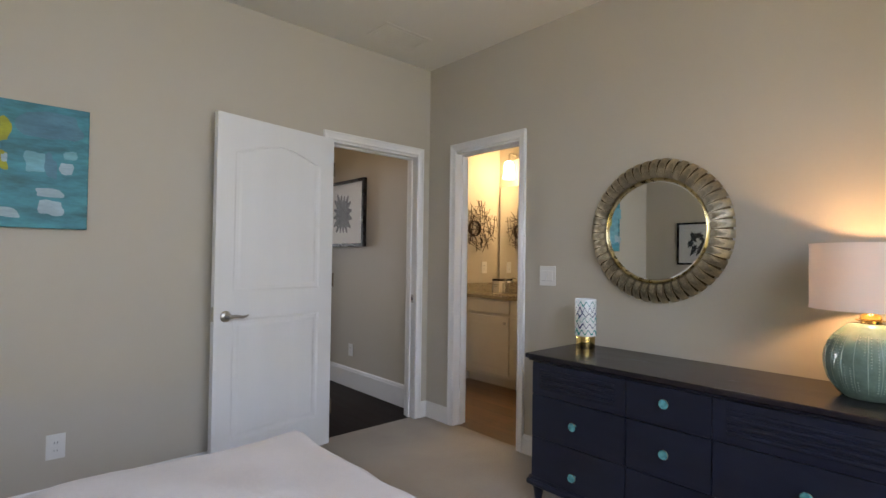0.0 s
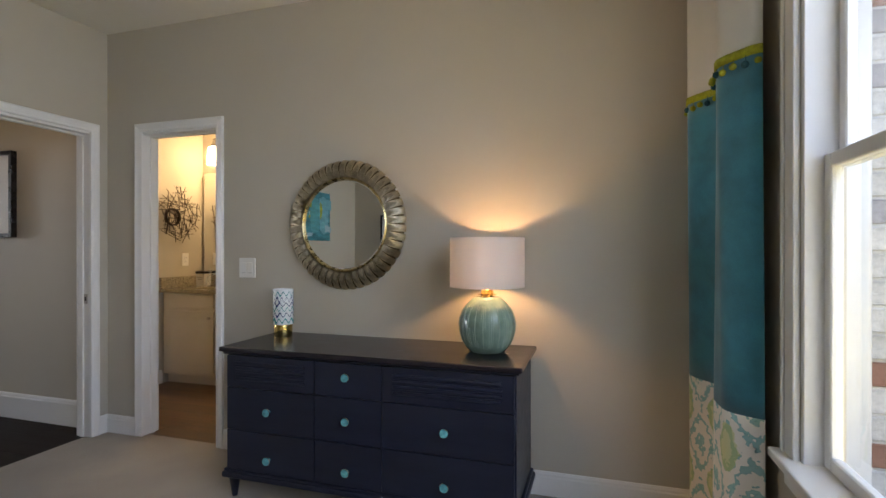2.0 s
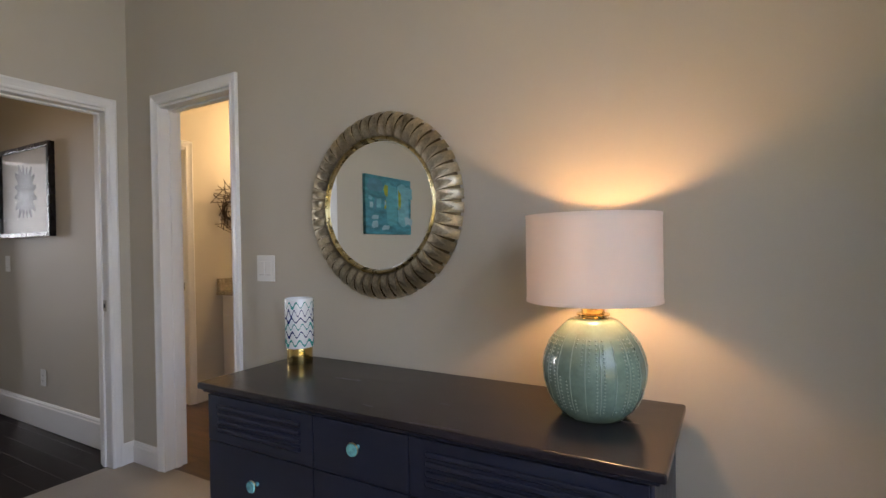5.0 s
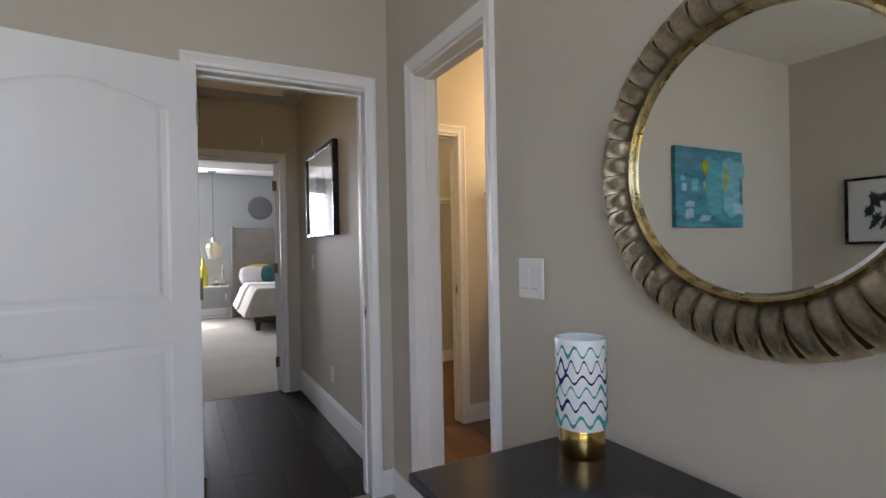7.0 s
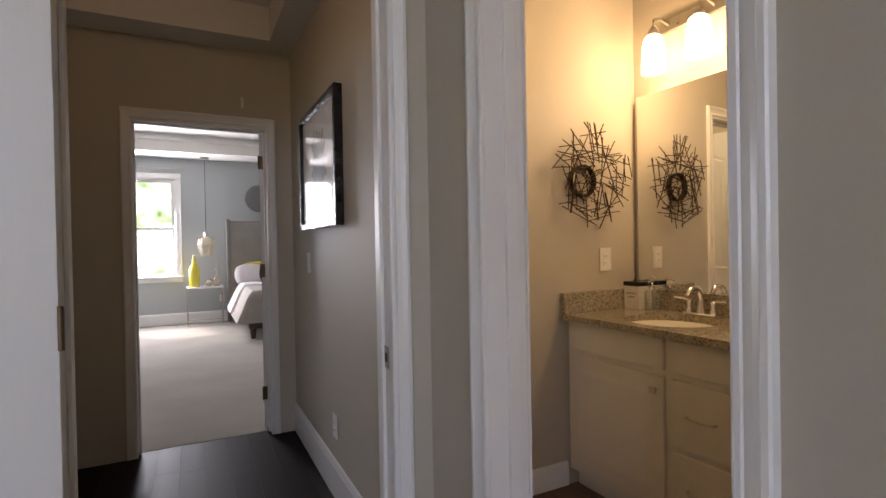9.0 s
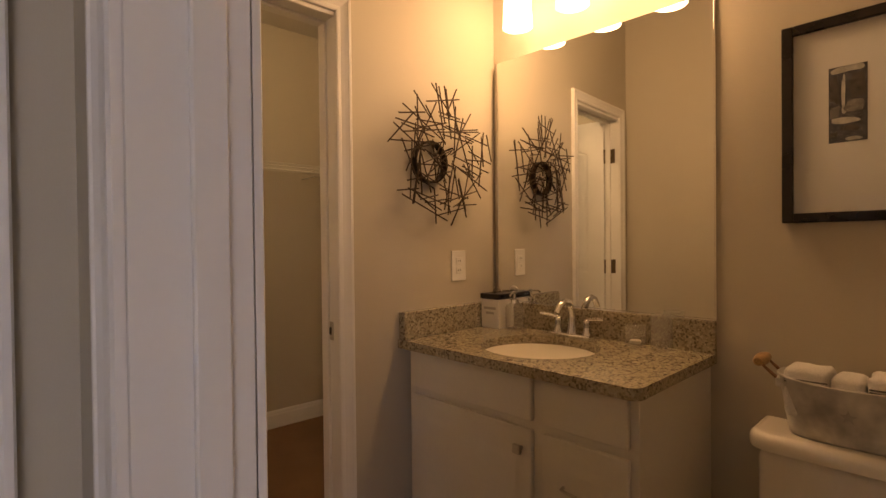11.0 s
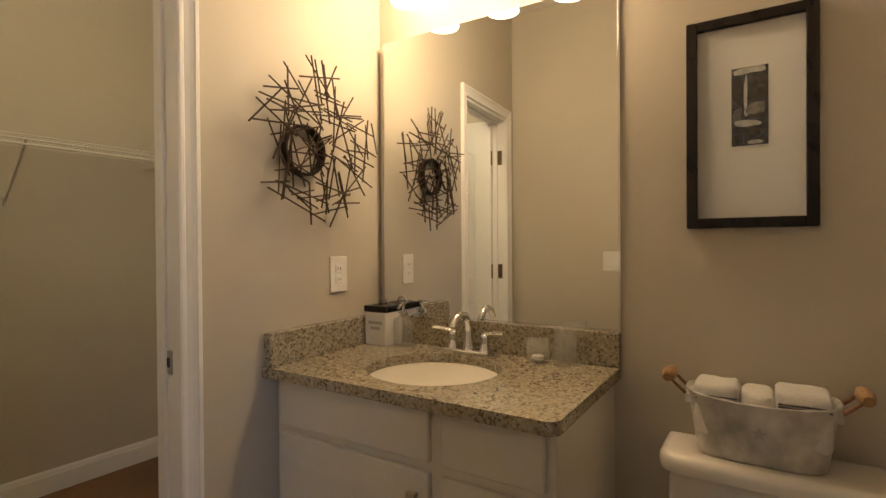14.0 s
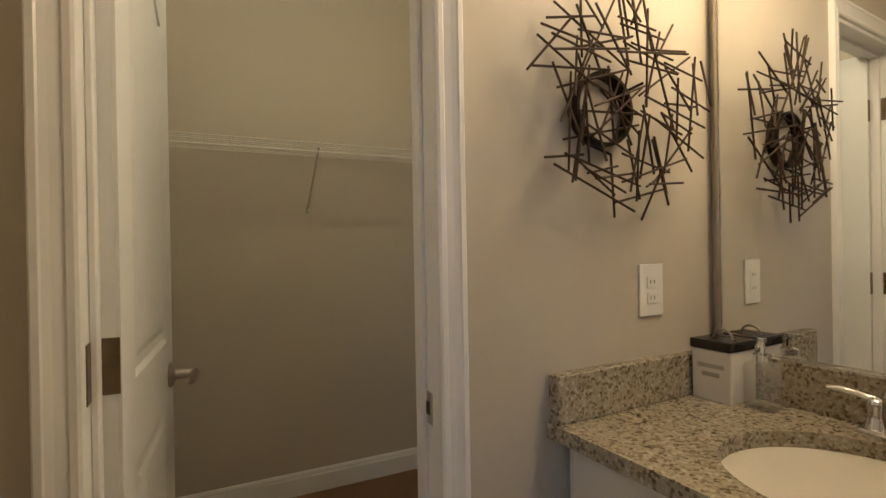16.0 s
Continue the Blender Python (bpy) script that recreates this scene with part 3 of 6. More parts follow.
setting("wall_closet_return", wall('y', BN + 0.004, BN + TH, BE, CLE, 0, CZ), M_WALL, "short greige closet return wall", "wall")
setting("ceiling_bath", box((EX + TH, 1.1, CZ - 0.006), (CLE + TH, CLB + TH, CZ + 0.1)), M_CEIL, "white bathroom ceiling", "ceiling")
setting("floor_closet", box((EX + 0.05, BN + 0.05, -0.06), (CLE + TH, CLB + TH, 0.008)), M_CLOSETCARPET, "brown closet carpet", "carpet")

# far bedroom
setting("wall_far_north", wall('y', FB1, FB1 + TH, FBW - TH, FBE + TH, 0, 3.1, [FWIN]), M_BLUEWALL, "blue-grey far bedroom wall with window", "wall")
setting("wall_far_west", wall('x', FBW - TH, FBW, FB0, FB1, 0, 3.1), M_BLUEWALL, "blue-grey far bedroom wall", "wall")
setting("wall_far_east", wall('x', FBE, FBE + TH, FB0, FB1, 0, 3.1), M_BLUEWALL, "blue-grey far bedroom wall", "wall")
setting("floor_far_bedroom", box((FBW - TH, FARY + 0.09, -0.06), (FBE + TH, FB1 + TH, 0.002)), M_FARCARPET, "grey-beige far bedroom carpet", "carpet")
fc = bmesh.new()
bx(fc, (FBW, FB0, CZ), (FBE, FB0 + 0.7, 3.1))
bx(fc, (FBW, FB1 - 0.66, CZ), (FBE, FB1, 3.1))
bx(fc, (FBW, FB0 + 0.7, CZ), (FBW + 0.8, FB1 - 0.66, 3.1))
bx(fc, (FBE - 0.8, FB0 + 0.7, CZ), (FBE, FB1 - 0.66, 3.1))
bx(fc, (FBW + 0.8, FB0 + 0.7, 3.0), (FBE - 0.8, FB1 - 0.66, 3.1))
setting("ceiling_far_bedroom", fc, M_CEIL, "white tray ceiling of the far bedroom", "ceiling")
setting("trim_far_crown", wall('y', FB1 - 0.672, FB1 - 0.66, FBW + 0.8, FBE - 0.8, 2.90, 2.96), M_TRIM, "white moulding inside the tray ceiling", "moulding")

# casings, linings and skirtings
casing("door_casing_hall", 'y', NY, -1, HD[0], HD[1], HEAD, "white moulded casing of the hall doorway")
casing("door_casing_hall_back", 'y', NY + TH, 1, HD[0], HD[1], HEAD, "white moulded casing on the hall side")
jamb("door_frame_hall", 'y', NY, NY + TH, HD[0], HD[1], HEAD - 0.016, "white hall door lining")
casing("door_casing_bath", 'x', EX, -1, BD[0], BD[1], HEAD, "white moulded casing of the bathroom doorway")
casing("door_casing_bath_back", 'x', EX + TH, 1, BD[0], BD[1], HEAD, "white moulded casing on the bathroom side")
jamb("door_frame_bath", 'x', EX, EX + TH, BD[0], BD[1], HEAD - 0.016, "white bathroom door lining")
casing("door_casing_far", 'y', FARY, -1, FD[0], FD[1], HEAD, "white moulded casing of the far bedroom doorway")
jamb("door_frame_far", 'y', FARY, FARY + TH, FD[0], FD[1], HEAD - 0.016, "white far bedroom door lining")
casing("door_casing_closet", 'y', BN, -1, CD[0], CD[1], HEAD, "white moulded casing of the closet doorway")
jamb("door_frame_closet", 'y', BN, BN + TH, CD[0], CD[1], HEAD - 0.016, "white closet door lining")
CW = 0.056
BH = 0.125
skirting("baseboard_north", 'y', NY, -1, HD[1] + CW, EX, BH, "white painted baseboard beside the doorway")
skirting("baseboard_north_long", 'y', NY, -1, WX, HD[0] - CW, BH, "white painted baseboard")
skirting("baseboard_east_short", 'x', EX, -1, BD[1] + CW, NY - 0.014, BH, "white painted baseboard in the corner")
skirting("baseboard_east", 'x', EX, -1, SY, BD[0] - CW, BH, "white painted baseboard behind the dresser")
skirting("baseboard_south", 'y', SY, 1, WX, EX - 0.014, BH, "white painted baseboard under the window")
skirting("baseboard_west", 'x', WX, 1, SY, NY, BH, "white painted baseboard")
skirting("baseboard_hall", 'x', EX, -1, NY + TH + 0.02, FARY, 0.19, "tall white hall baseboard")
skirting("baseboard_hall_west", 'x', HW, 1, NY + TH, FARY, 0.19, "tall white hall baseboard")
skirting("baseboard_bath", 'y', BN, -1, CD[1] + CW, 3.70, BH, "white bathroom baseboard beside the vanity")
skirting("baseboard_bath_east", 'x', BE, -1, TUBY + 0.06, 2.82, BH, "white bathroom baseboard behind the toilet").matrix_world = VANITY_TURN
skirting("baseboard_closet", 'y', CLB, -1, EX + TH, CLE, BH, "white closet baseboard")
skirting("baseboard_closet_east", 'x', CLE, -1, BN + TH, CLB - 0.014, BH, "white closet baseboard")
skirting("baseboard_far", 'y', FB1, -1, FBW, FBE, 0.19, "tall white far bedroom baseboard")

# doors
panel_door("door_1", (1.738, 3.026, 0.0), 180 + 10.0, 0.803, 2.035, "white two-panel door with arched top panel standing open against the wall")
closet_door = panel_door("door_2", (2.868, 3.815, 0.0), 90 - 5.0, 0.590, 2.03, "white two-panel closet door standing open into the closet", hinge_z=(0.28, 1.085, 1.80), lever_z=0.948)
for hz in (0.28, 1.085, 1.80):
    hl = part("jamb_hinge_leaf", box((CD[0] - 0.0005, BN + 0.024, hz - 0.045), (CD[0] + 0.002, BN + 0.068, hz + 0.045), 0.0008, 1), M_HINGE, closet_door, "worn bronze hinge leaf", shift=False)
    hl.matrix_local = pose(2.868, 3.815, 0.0, 0, 0, 85.0).inverted()
panel_door("door_3", (2.440, 5.335, 0.0), 90 - 17.0, 0.75, 2.03, "white two-panel door standing open into the far bedroom")
for c in ((HD[1], 3.085, 0.927), (CD[1], 3.775, 0.945)):
    s = thing("strike_plate", c, "small dark metal strike plate set in the door lining", "strike plate")
    bm = bmesh.new()
    bx(bm, (c[0] - 0.003, c[1] - 0.016, c[2] - 0.032), (c[0] + 0.001, c[1] + 0.016, c[2] + 0.032), 0.0012, 1)
    part("plate", bm, M_NICKEL, s)
    part("latch_hole", box((c[0] - 0.0042, c[1] - 0.007, c[2] - 0.013), (c[0] - 0.0028, c[1] + 0.007, c[2] + 0.013)), M_SLOT, s)


def sash_window(name, axis_y, sgn, x0, x1, z0, z1, units, rail, label, trim_w=0.085, depth=0.10):
    """Double-hung window in the wall face y=axis_y; sgn points into the room."""
    w = tagged(thing(name, ((x0 + x1) / 2, axis_y, z0), label, "window"), kind="structure")
    y0 = axis_y

    def yy(d):
        return y0 + sgn * d
    bm = bmesh.new()
    for a, b in ((x0 - trim_w, x0), (x1, x1 + trim_w)):
        bx(bm, (a, yy(0), z0), (b, yy(0.019), z1), 0.003, 1)
        bx(bm, (a if a < x0 else b - 0.018, yy(0.019), z0), (a + 0.018 if a < x0 else b, yy(0.027), z1), 0.003, 1)
    bx(bm, (x0 - trim_w, yy(0), z1), (x1 + trim_w, yy(0.022), z1 + trim_w), 0.003, 1)
    part("window_frame", bm, M_TRIM, w, "white painted window casing")
    bm = bmesh.new()
    bx(bm, (x0 - trim_w - 0.022, yy(-depth + 0.03), z0 - 0.026), (x1 + trim_w + 0.022, yy(0.055), z0 + 0.002), 0.006, 2)
    sill = part("window_sill", bm, M_TRIM, w, "white projecting window stool")
    part("apron", box((x0 - trim_w, yy(0), z0 - 0.10), (x1 + trim_w, yy(0.016), z0 - 0.026), 0.003, 1), M_TRIM, sill)
    bm = bmesh.new()
    for a, b in ((x0, x0 + 0.022), (x1 - 0.022, x1)):
        bx(bm, (a, yy(-depth), z0), (b, yy(-0.001), z1), 0.002, 1)
    bx(bm, (x0 + 0.022, yy(-depth), z1 - 0.022), (x1 - 0.022, yy(-0.001), z1), 0.002, 1)
    part("lining", bm, M_TRIM, w)
    step = (x1 - x0 - 0.044 - 0.07 * (units - 1)) / units
    for k in range(units):
        a = x0 + 0.022 + k * (step + 0.07)
        b = a + step
        if k < units - 1:
            part("mullion", box((b, yy(-depth), z0), (b + 0.07, yy(-0.012), z1 - 0.022), 0.003, 1), M_TRIM, w)
        for lo, hi, d in ((z0 + 0.003, rail + 0.02, -0.05), (rail - 0.02, z1 - 0.022, -0.085)):
            s = 0.042
            bm = bmesh.new()
            bx(bm, (a, yy(d - 0.03), lo), (a + s, yy(d), hi), 0.004, 1)
            bx(bm, (b - s, yy(d - 0.03), lo), (b, yy(d), hi), 0.004, 1)
            bx(bm, (a + s, yy(d - 0.03), lo), (b - s, yy(d), lo + s), 0.004, 1)
            bx(bm, (a + s, yy(d - 0.03), hi - s), (b - s, yy(d), hi), 0.004, 1)
            sash = part("sash", bm, M_TRIM, w, "white sash frame")
            pane = part("pane", box((a + s - 0.004, yy(d - 0.018), lo + s - 0.004), (b - s + 0.004, yy(d - 0.014), hi - s + 0.004)), M_PANE, sash, "clear glass pane")
            pane.visible_shadow = False
    return w


sash_window("window_1", SY, 1, *WIN[:2], WIN[2], WIN[3], 3, 1.512, "white double-hung bedroom window with projecting stool")
sash_window("window_2", FB1, -1, *FWIN[:2], FWIN[2], FWIN[3], 1, 1.58, "white double-hung window of the far bedroom")

# outdoors
# pale slab, out of view, added to throw light up at the bricks
setting("patio", box((-3, -4.2, -0.3), (2.25, SY - TH, -0.12)), M_MORTAR, "unseen pale slab added to bounce light outside the window", "patio")
setting("ground", box((-400, -400, -0.5), (400, 400, -0.3)), M_GROUND, "green lawn around the house", "ground")

# ---- bedroom things ----


def wall_plate(name, axis, face, sgn, a, z, w, h, label, kind, gang=1):
    """Switch or socket plate on a wall face; a is the centre along the wall."""
    base = (face, a, z) if axis == 'x' else (a, face, z)
    t = thing(name, base, label, "switch" if kind == "switch" else "outlet")

    def b(p0, p1, q0, q1, d0, d1, bev):
        lo, hi = (face + sgn * d0, a + p0, z + q0), (face + sgn * d1, a + p1, z + q1)
        if axis == 'y':
            lo, hi = (a + p0, face + sgn * d0, z + q0), (a + p1, face + sgn * d1, z + q1)
        return box(lo, hi, bev, 2)
    part("plate", b(-w / 2, w / 2, -h / 2, h / 2, 0, 0.006, 0.0022), M_PLASTIC, t)
    for k in range(gang):
        c = (k - (gang - 1) / 2) * 0.046
        if kind == "switch":
            rk = part("rocker", b(c - 0.0165, c + 0.0165, -0.033, 0.033, 0.005, 0.0085, 0.0015), M_PLASTIC, t)
            part("rocker_edge", b(c - 0.015, c + 0.015, -0.0315, -0.029, 0.008, 0.0092, 0), M_GREYTEXT, rk)
        else:
            for dz in (0.019, -0.019):
                so = part("socket", b(c - 0.0165, c + 0.0165, dz - 0.014, dz + 0.014, 0.005, 0.008, 0.002), M_PLASTIC, t)
                for du in (-0.006, 0.006):
                    part("slot", b(c + du - 0.0011, c + du + 0.0011, dz - 0.004, dz + 0.005, 0.0078, 0.0084, 0), M_SLOT, so)
    return t


wall_plate("light_switch", 'x', EX, -1, 1.893, 1.144, 0.118, 0.122, "white double rocker switch plate on the greige wall", "switch", 2)
wall_plate("wall_outlet", 'y', NY, -1, 0.297, 0.317, 0.075, 0.118, "white duplex outlet low on the bedroom wall", "outlet")
wall_plate("light_switch", 'x', EX, -1, 4.70, 1.155, 0.073, 0.118, "white single switch plate in the hall", "switch")
wall_plate("wall_outlet", 'x', EX, -1, 4.17, 0.36, 0.073, 0.115, "white outlet above the hall baseboard", "outlet")
wall_plate("wall_outlet", 'y', BN, -1, 3.980, 1.153, 0.080, 0.125, "white duplex outlet above the vanity backsplash", "outlet")
wall_plate("light_switch", 'x', EX + TH, 1, 3.10, 1.15, 0.118, 0.118, "white double switch plate beside the bathroom door", "switch", 2)
wall_plate("wall_outlet", 'y', FB1, -1, 2.46, 0.40, 0.075, 0.118, "white outlet under the console table", "outlet")

sn = thing("door_sensor", (2.31, FARY, 2.19), "small white sensor above the far doorway", "sensor")
part("sensor_case", box((2.302, FARY - 0.018, 2.155), (2.318, FARY, 2.225), 0.004, 2), M_PLASTIC, sn)

# dresser
DX0, DX1, DY0, DY1, DZ = 2.085, 2.585, 0.115, 1.645, 0.768
dr = thing("dresser", ((DX0 + DX1) / 2, (DY0 + DY1) / 2, 0), "navy painted dresser with turquoise round knobs and fluted upper drawers", "dresser")
bm = bmesh.new()
bx(bm, (DX0, DY0, DZ - 0.024), (DX1, DY1, DZ), 0.006, 3)
part("top", bm, M_NAVYTOP, dr, "dark worn dresser top")
bm = bmesh.new()
bx(bm, (DX0 + 0.012, DY0 + 0.014, DZ - 0.036), (DX1 - 0.005, DY1 - 0.014, DZ - 0.024), 0.004, 1)
bx(bm, (DX0 + 0.034, DY0 + 0.028, 0.135), (DX1 - 0.01, DY1 - 0.028, DZ - 0.036), 0.004, 1)
part("body", bm, M_NAVY, dr)
bm = bmesh.new()
bx(bm, (DX0 + 0.012, DY0 + 0.004, 0.105), (DX1 - 0.008, DY1 - 0.004, 0.135), 0.010, 3)
bx(bm, (DX0 + 0.02, DY0 + 0.014, 0.135), (DX1 - 0.008, DY1 - 0.014, 0.15), 0.005, 2)
part("base_moulding", bm, M_NAVY, dr)
for lx in (DX0 + 0.06, DX1 - 0.06):
    for ly in (DY0 + 0.05, DY1 - 0.05):
        part("leg", capped(bmesh.new(), [(0.014, 0.0), (0.015, 0.01), (0.024, 0.07), (0.029, 0.095), (0.029, 0.107)], (lx, ly, 0), 16), M_NAVY, dr, "", True)
FX = DX0 + 0.034
cols = ((1.108, 1.608, True), (0.758, 1.104, False), (0.152, 0.754, True))
rows_z = ((0.568, 0.727), (0.356, 0.564), (0.154, 0.352))
for y0, y1, fluted in cols:
    for k, (z0, z1) in enumerate(rows_z):
        bm = bmesh.new()
        bx(bm, (FX - 0.016, y0, z0), (FX + 0.002, y1, z1), 0.002, 2)
        d = part("drawer", bm, M_NAVY, dr)
        if fluted and k == 0:
            for j in range(4):
                zz = z0 + 0.035 + j * 0.026
                part("flute", bx(bmesh.new(), (FX - 0.021, y0 + 0.05, zz), (FX - 0.014, y1 - 0.05, zz + 0.017), 0.006, 3), M_NAVY, d)
        else:
            kz = (z0 + z1) / 2 + (0.018 if k == 0 else (0.003 if k == 1 else -0.026))
            kb = part("knob", capped(bmesh.new(), [(0.017, -0.047), (0.0195, -0.043), (0.0195, -0.037), (0.014, -0.031), (0.008, -0.028), (0.007, -0.015)], (FX, (y0 + y1) / 2, kz), 18, 'x'), M_TURQ, d, "turquoise glazed knob", True)
            part("knob_rim", lathe(bmesh.new(), [(0.0195, -0.043), (0.0206, -0.040), (0.0195, -0.037)], (FX, (y0 + y1) / 2, kz), 18, 'x'), M_GILT, kb)

# table lamp
LX, LY = 2.385, 0.328
tl = thing("table_lamp", (LX, LY, DZ), "lit table lamp with dotted sea-green ceramic base and white drum shade", "lamp")
prof = [(0.076, 0.0), (0.086, 0.004), (0.108, 0.030), (0.125, 0.062), (0.135, 0.100), (0.1375, 0.132), (0.133, 0.163), (0.119, 0.200), (0.098, 0.230), (0.078, 0.250), (0.066, 0.260), (0.056, 0.264)]
part("ceramic_base", capped(bmesh.new(), prof, (LX, LY, DZ), 48), M_GLAZE, tl, "sea-green glazed ceramic body", 2)
bm = bmesh.new()
for c in range(44):
    an = 2 * math.pi * c / 44
    for r in range(20):
        zz = 0.040 + r * 0.0095
        if noise.noise(Vector((c * 0.33, r * 0.05, 7))) < -0.12:
            continue
        k = next(i for i in range(len(prof) - 1) if prof[i][1] <= zz <= prof[i + 1][1])
        s = (zz - prof[k][1]) / (prof[k + 1][1] - prof[k][1])
        rr = prof[k][0] + s * (prof[k + 1][0] - prof[k][0])
        bmesh.ops.create_icosphere(bm, subdivisions=1, radius=0.0027 if (r + c) % 3 else 0.0032, matrix=pose(LX + rr * math.cos(an), LY + rr * math.sin(an), DZ + zz))
for c in range(22):
    an = 2 * math.pi * (c + 0.25) / 22
    part("glaze_ridge", tube(bmesh.new(), [(LX + rr * math.cos(an), LY + rr * math.sin(an), DZ + zz) for rr, zz in prof[2:9]], [0.0006, 0.0014, 0.0018, 0.0018, 0.0018, 0.0014, 0.0006], 6), M_GLAZEDOT, tl, "", True)
tagged(part("raised_dots", bm, M_GLAZEDOT, tl, "rows of raised glazed dots", 2), kind="stuff")
bm = capped(bmesh.new(), [(0.030, 0.263), (0.030, 0.272), (0.044, 0.273), (0.045, 0.277), (0.032, 0.279), (0.030, 0.290), (0.026, 0.296), (0.012, 0.302), (0.010, 0.33), (0.016, 0.335), (0.016, 0.375)], (LX, LY, DZ), 28)
part("brass_neck", bm, M_BRASS, tl, "polished brass neck", True)
part("bulb", capped(bmesh.new(), [(0.012, 0.0), (0.014, 0.01), (0.02, 0.02), (0.022, 0.03), (0.012, 0.045)], (LX, LY, DZ + 0.375), 16), glow_mat("lit_bulb", (1.0, 0.72, 0.38), 6.0), tl, "lit warm bulb", True).visible_shadow = False
Z0, Z1, SR = 1.084 - DZ, 1.312 - DZ, 0.179
sh = part("shade", lathe(bmesh.new(), [(SR, Z0), (SR, Z1), (SR - 0.0025, Z1), (SR - 0.0025, Z0), (SR, Z0)], (LX, LY, DZ), 64), M_SHADE, tl, "white linen drum shade", True)
for zz in (Z0, Z1):
    part("shade_rim", lathe(bmesh.new(), [(SR + 0.0012, zz - 0.004), (SR + 0.0012, zz + 0.004), (SR - 0.0035, zz + 0.004), (SR - 0.0035, zz - 0.004), (SR + 0.0012, zz - 0.004)], (LX, LY, DZ), 64), M_SHADE, sh, "", True)
for k in range(3):
    an = 2 * math.pi * k / 3
    part("spider_arm", tube(bmesh.new(), [(LX, LY, DZ + Z1 - 0.03), (LX + (SR - 0.004) * math.cos(an), LY + (SR - 0.004) * math.sin(an), DZ + Z1 - 0.006)], 0.002, 6), M_BRASS, sh)

# patterned vase on a brass foot
VX, VY = 2.470, 1.535
vs_ = thing("patterned_vase", (VX, VY, DZ), "white cylinder vase with teal and navy waves, brass foot", "vase")
part("brass_foot", capped(bmesh.new(), [(0.050, 0.0), (0.051, 0.002), (0.051, 0.062), (0.049, 0.066)], (VX, VY, DZ), 40), M_BRASS, vs_, "polished brass foot", True)
vbody = part("cylinder", lathe(bmesh.new(), [(0.0, 0.066), (0.056, 0.066), (0.0575, 0.069), (0.0575, 0.262), (0.056, 0.265), (0.053, 0.264), (0.0525, 0.258), (0.0525, 0.085), (0.0, 0.083)], (VX, VY, DZ), 48), M_CERAMIC, vs_, "glossy white ceramic cylinder", True)
rng = random.Random(5)
for k, (zz, ink, amp, cyc, wide) in enumerate(((0.240, M_INKTEAL, 0.011, 11, 0.0024), (0.208, M_INKNAVY, 0.013, 13, 0.0024), (0.180, M_INKNAVY, 0.009, 10, 0.0028), (0.153, M_INKTEAL, 0.011, 11, 0.0026), (0.122, M_INKNAVY, 0.011, 10, 0.0028), (0.088, M_INKTEAL, 0.011, 10, 0.0042))):
    bm = bmesh.new()
    n = 180
    prev = None
    first = None
    ph = rng.uniform(0, 6)
    for j in range(n):
        an = 2 * math.pi * j / n
        w = wide * (1 + 1.5 * max(0, math.sin(an * 3 + ph)) ** 3)
        z = DZ + zz + amp * math.sin(cyc * an + ph + 0.5 * math.sin(2 * an))
        R = 0.0581
        pr = (bm.verts.new((VX + R * math.cos(an), VY + R * math.sin(an), z - w)), bm.verts.new((VX + R * math.cos(an), VY + R * math.sin(an), z + w)))
        if prev:
            bm.faces.new((prev[0], pr[0], pr[1], prev[1]))
        else:
            first = pr
        prev = pr
    bm.faces.new((prev[0], first[0], first[1], prev[1]))
    part("wavy_band", bm, ink, vbody, "painted wavy band")

# round wall mirror
MY, MZ, MX = 1.205, 1.400, EX
rm = thing("round_mirror", (MX, MY, MZ - 0.375), "round wall mirror in an antique silver frame of overlapping metal leaves", "mirror")
part("backing", capped(bmesh.new(), [(0.330, -0.002), (0.330, -0.018), (0.285, -0.030), (0.262, -0.032)], (MX, MY, MZ), 72, 'x'), M_LEAFGAP, rm, "gilded backing disc in the gap-shade colour")
part("mirror_glass", capped(bmesh.new(), [(0.263, -0.033), (0.263, -0.0365), (0.250, -0.0385)], (MX, MY, MZ), 96, 'x'), M_MIRROR, rm, "bevelled mirror glass")
part("inner_rim", lathe(bmesh.new(), [(0.257, -0.034), (0.258, -0.048), (0.264, -0.053), (0.271, -0.048), (0.274, -0.034)], (MX, MY, MZ), 96, 'x'), M_GILT, rm, "gilded inner rim", True)


RING = ((0.268, 0.040), (0.282, 0.054), (0.300, 0.061), (0.320, 0.060), (0.338, 0.052), (0.354, 0.039), (0.366, 0.025), (0.373, 0.014))
# ring coloured dark so that gaps between the strips look shaded
part("gilded_ring", lathe(bmesh.new(), [(r - 0.002, -max(d - 0.006, 0.010)) for r, d in RING[:-1]], (MX, MY, MZ), 96, 'x'), M_LEAFGAP, rm, "gilded ring under the leaves, darkened as shade in the gaps", True)


def strip_mesh(name, rows_, crown, thick):
    """A bent metal strip laid over the ring; rows of radius, depth and width."""
    bm = bmesh.new()
    grid_ = []
    for r, d, w in rows_:
        grid_.append([bm.verts.new((-(d + crown * (1 - s_ * s_)), s_ * w / 2, r)) for s_ in (-1, -0.5, 0, 0.5, 1)])
    for a, b in zip(grid_, grid_[1:]):
        for k in range(4):
            bm.faces.new((a[k], a[k + 1], b[k + 1], b[k])).smooth = True
    bmesh.ops.solidify(bm, geom=bm.faces[:], thickness=thick)
    me = bpy.data.meshes.new(name)
    bm.to_mesh(me)
    bm.free()
    me.materials.append(M_LEAF if name == "metal_strip" else M_LEAFGREY)
    return me


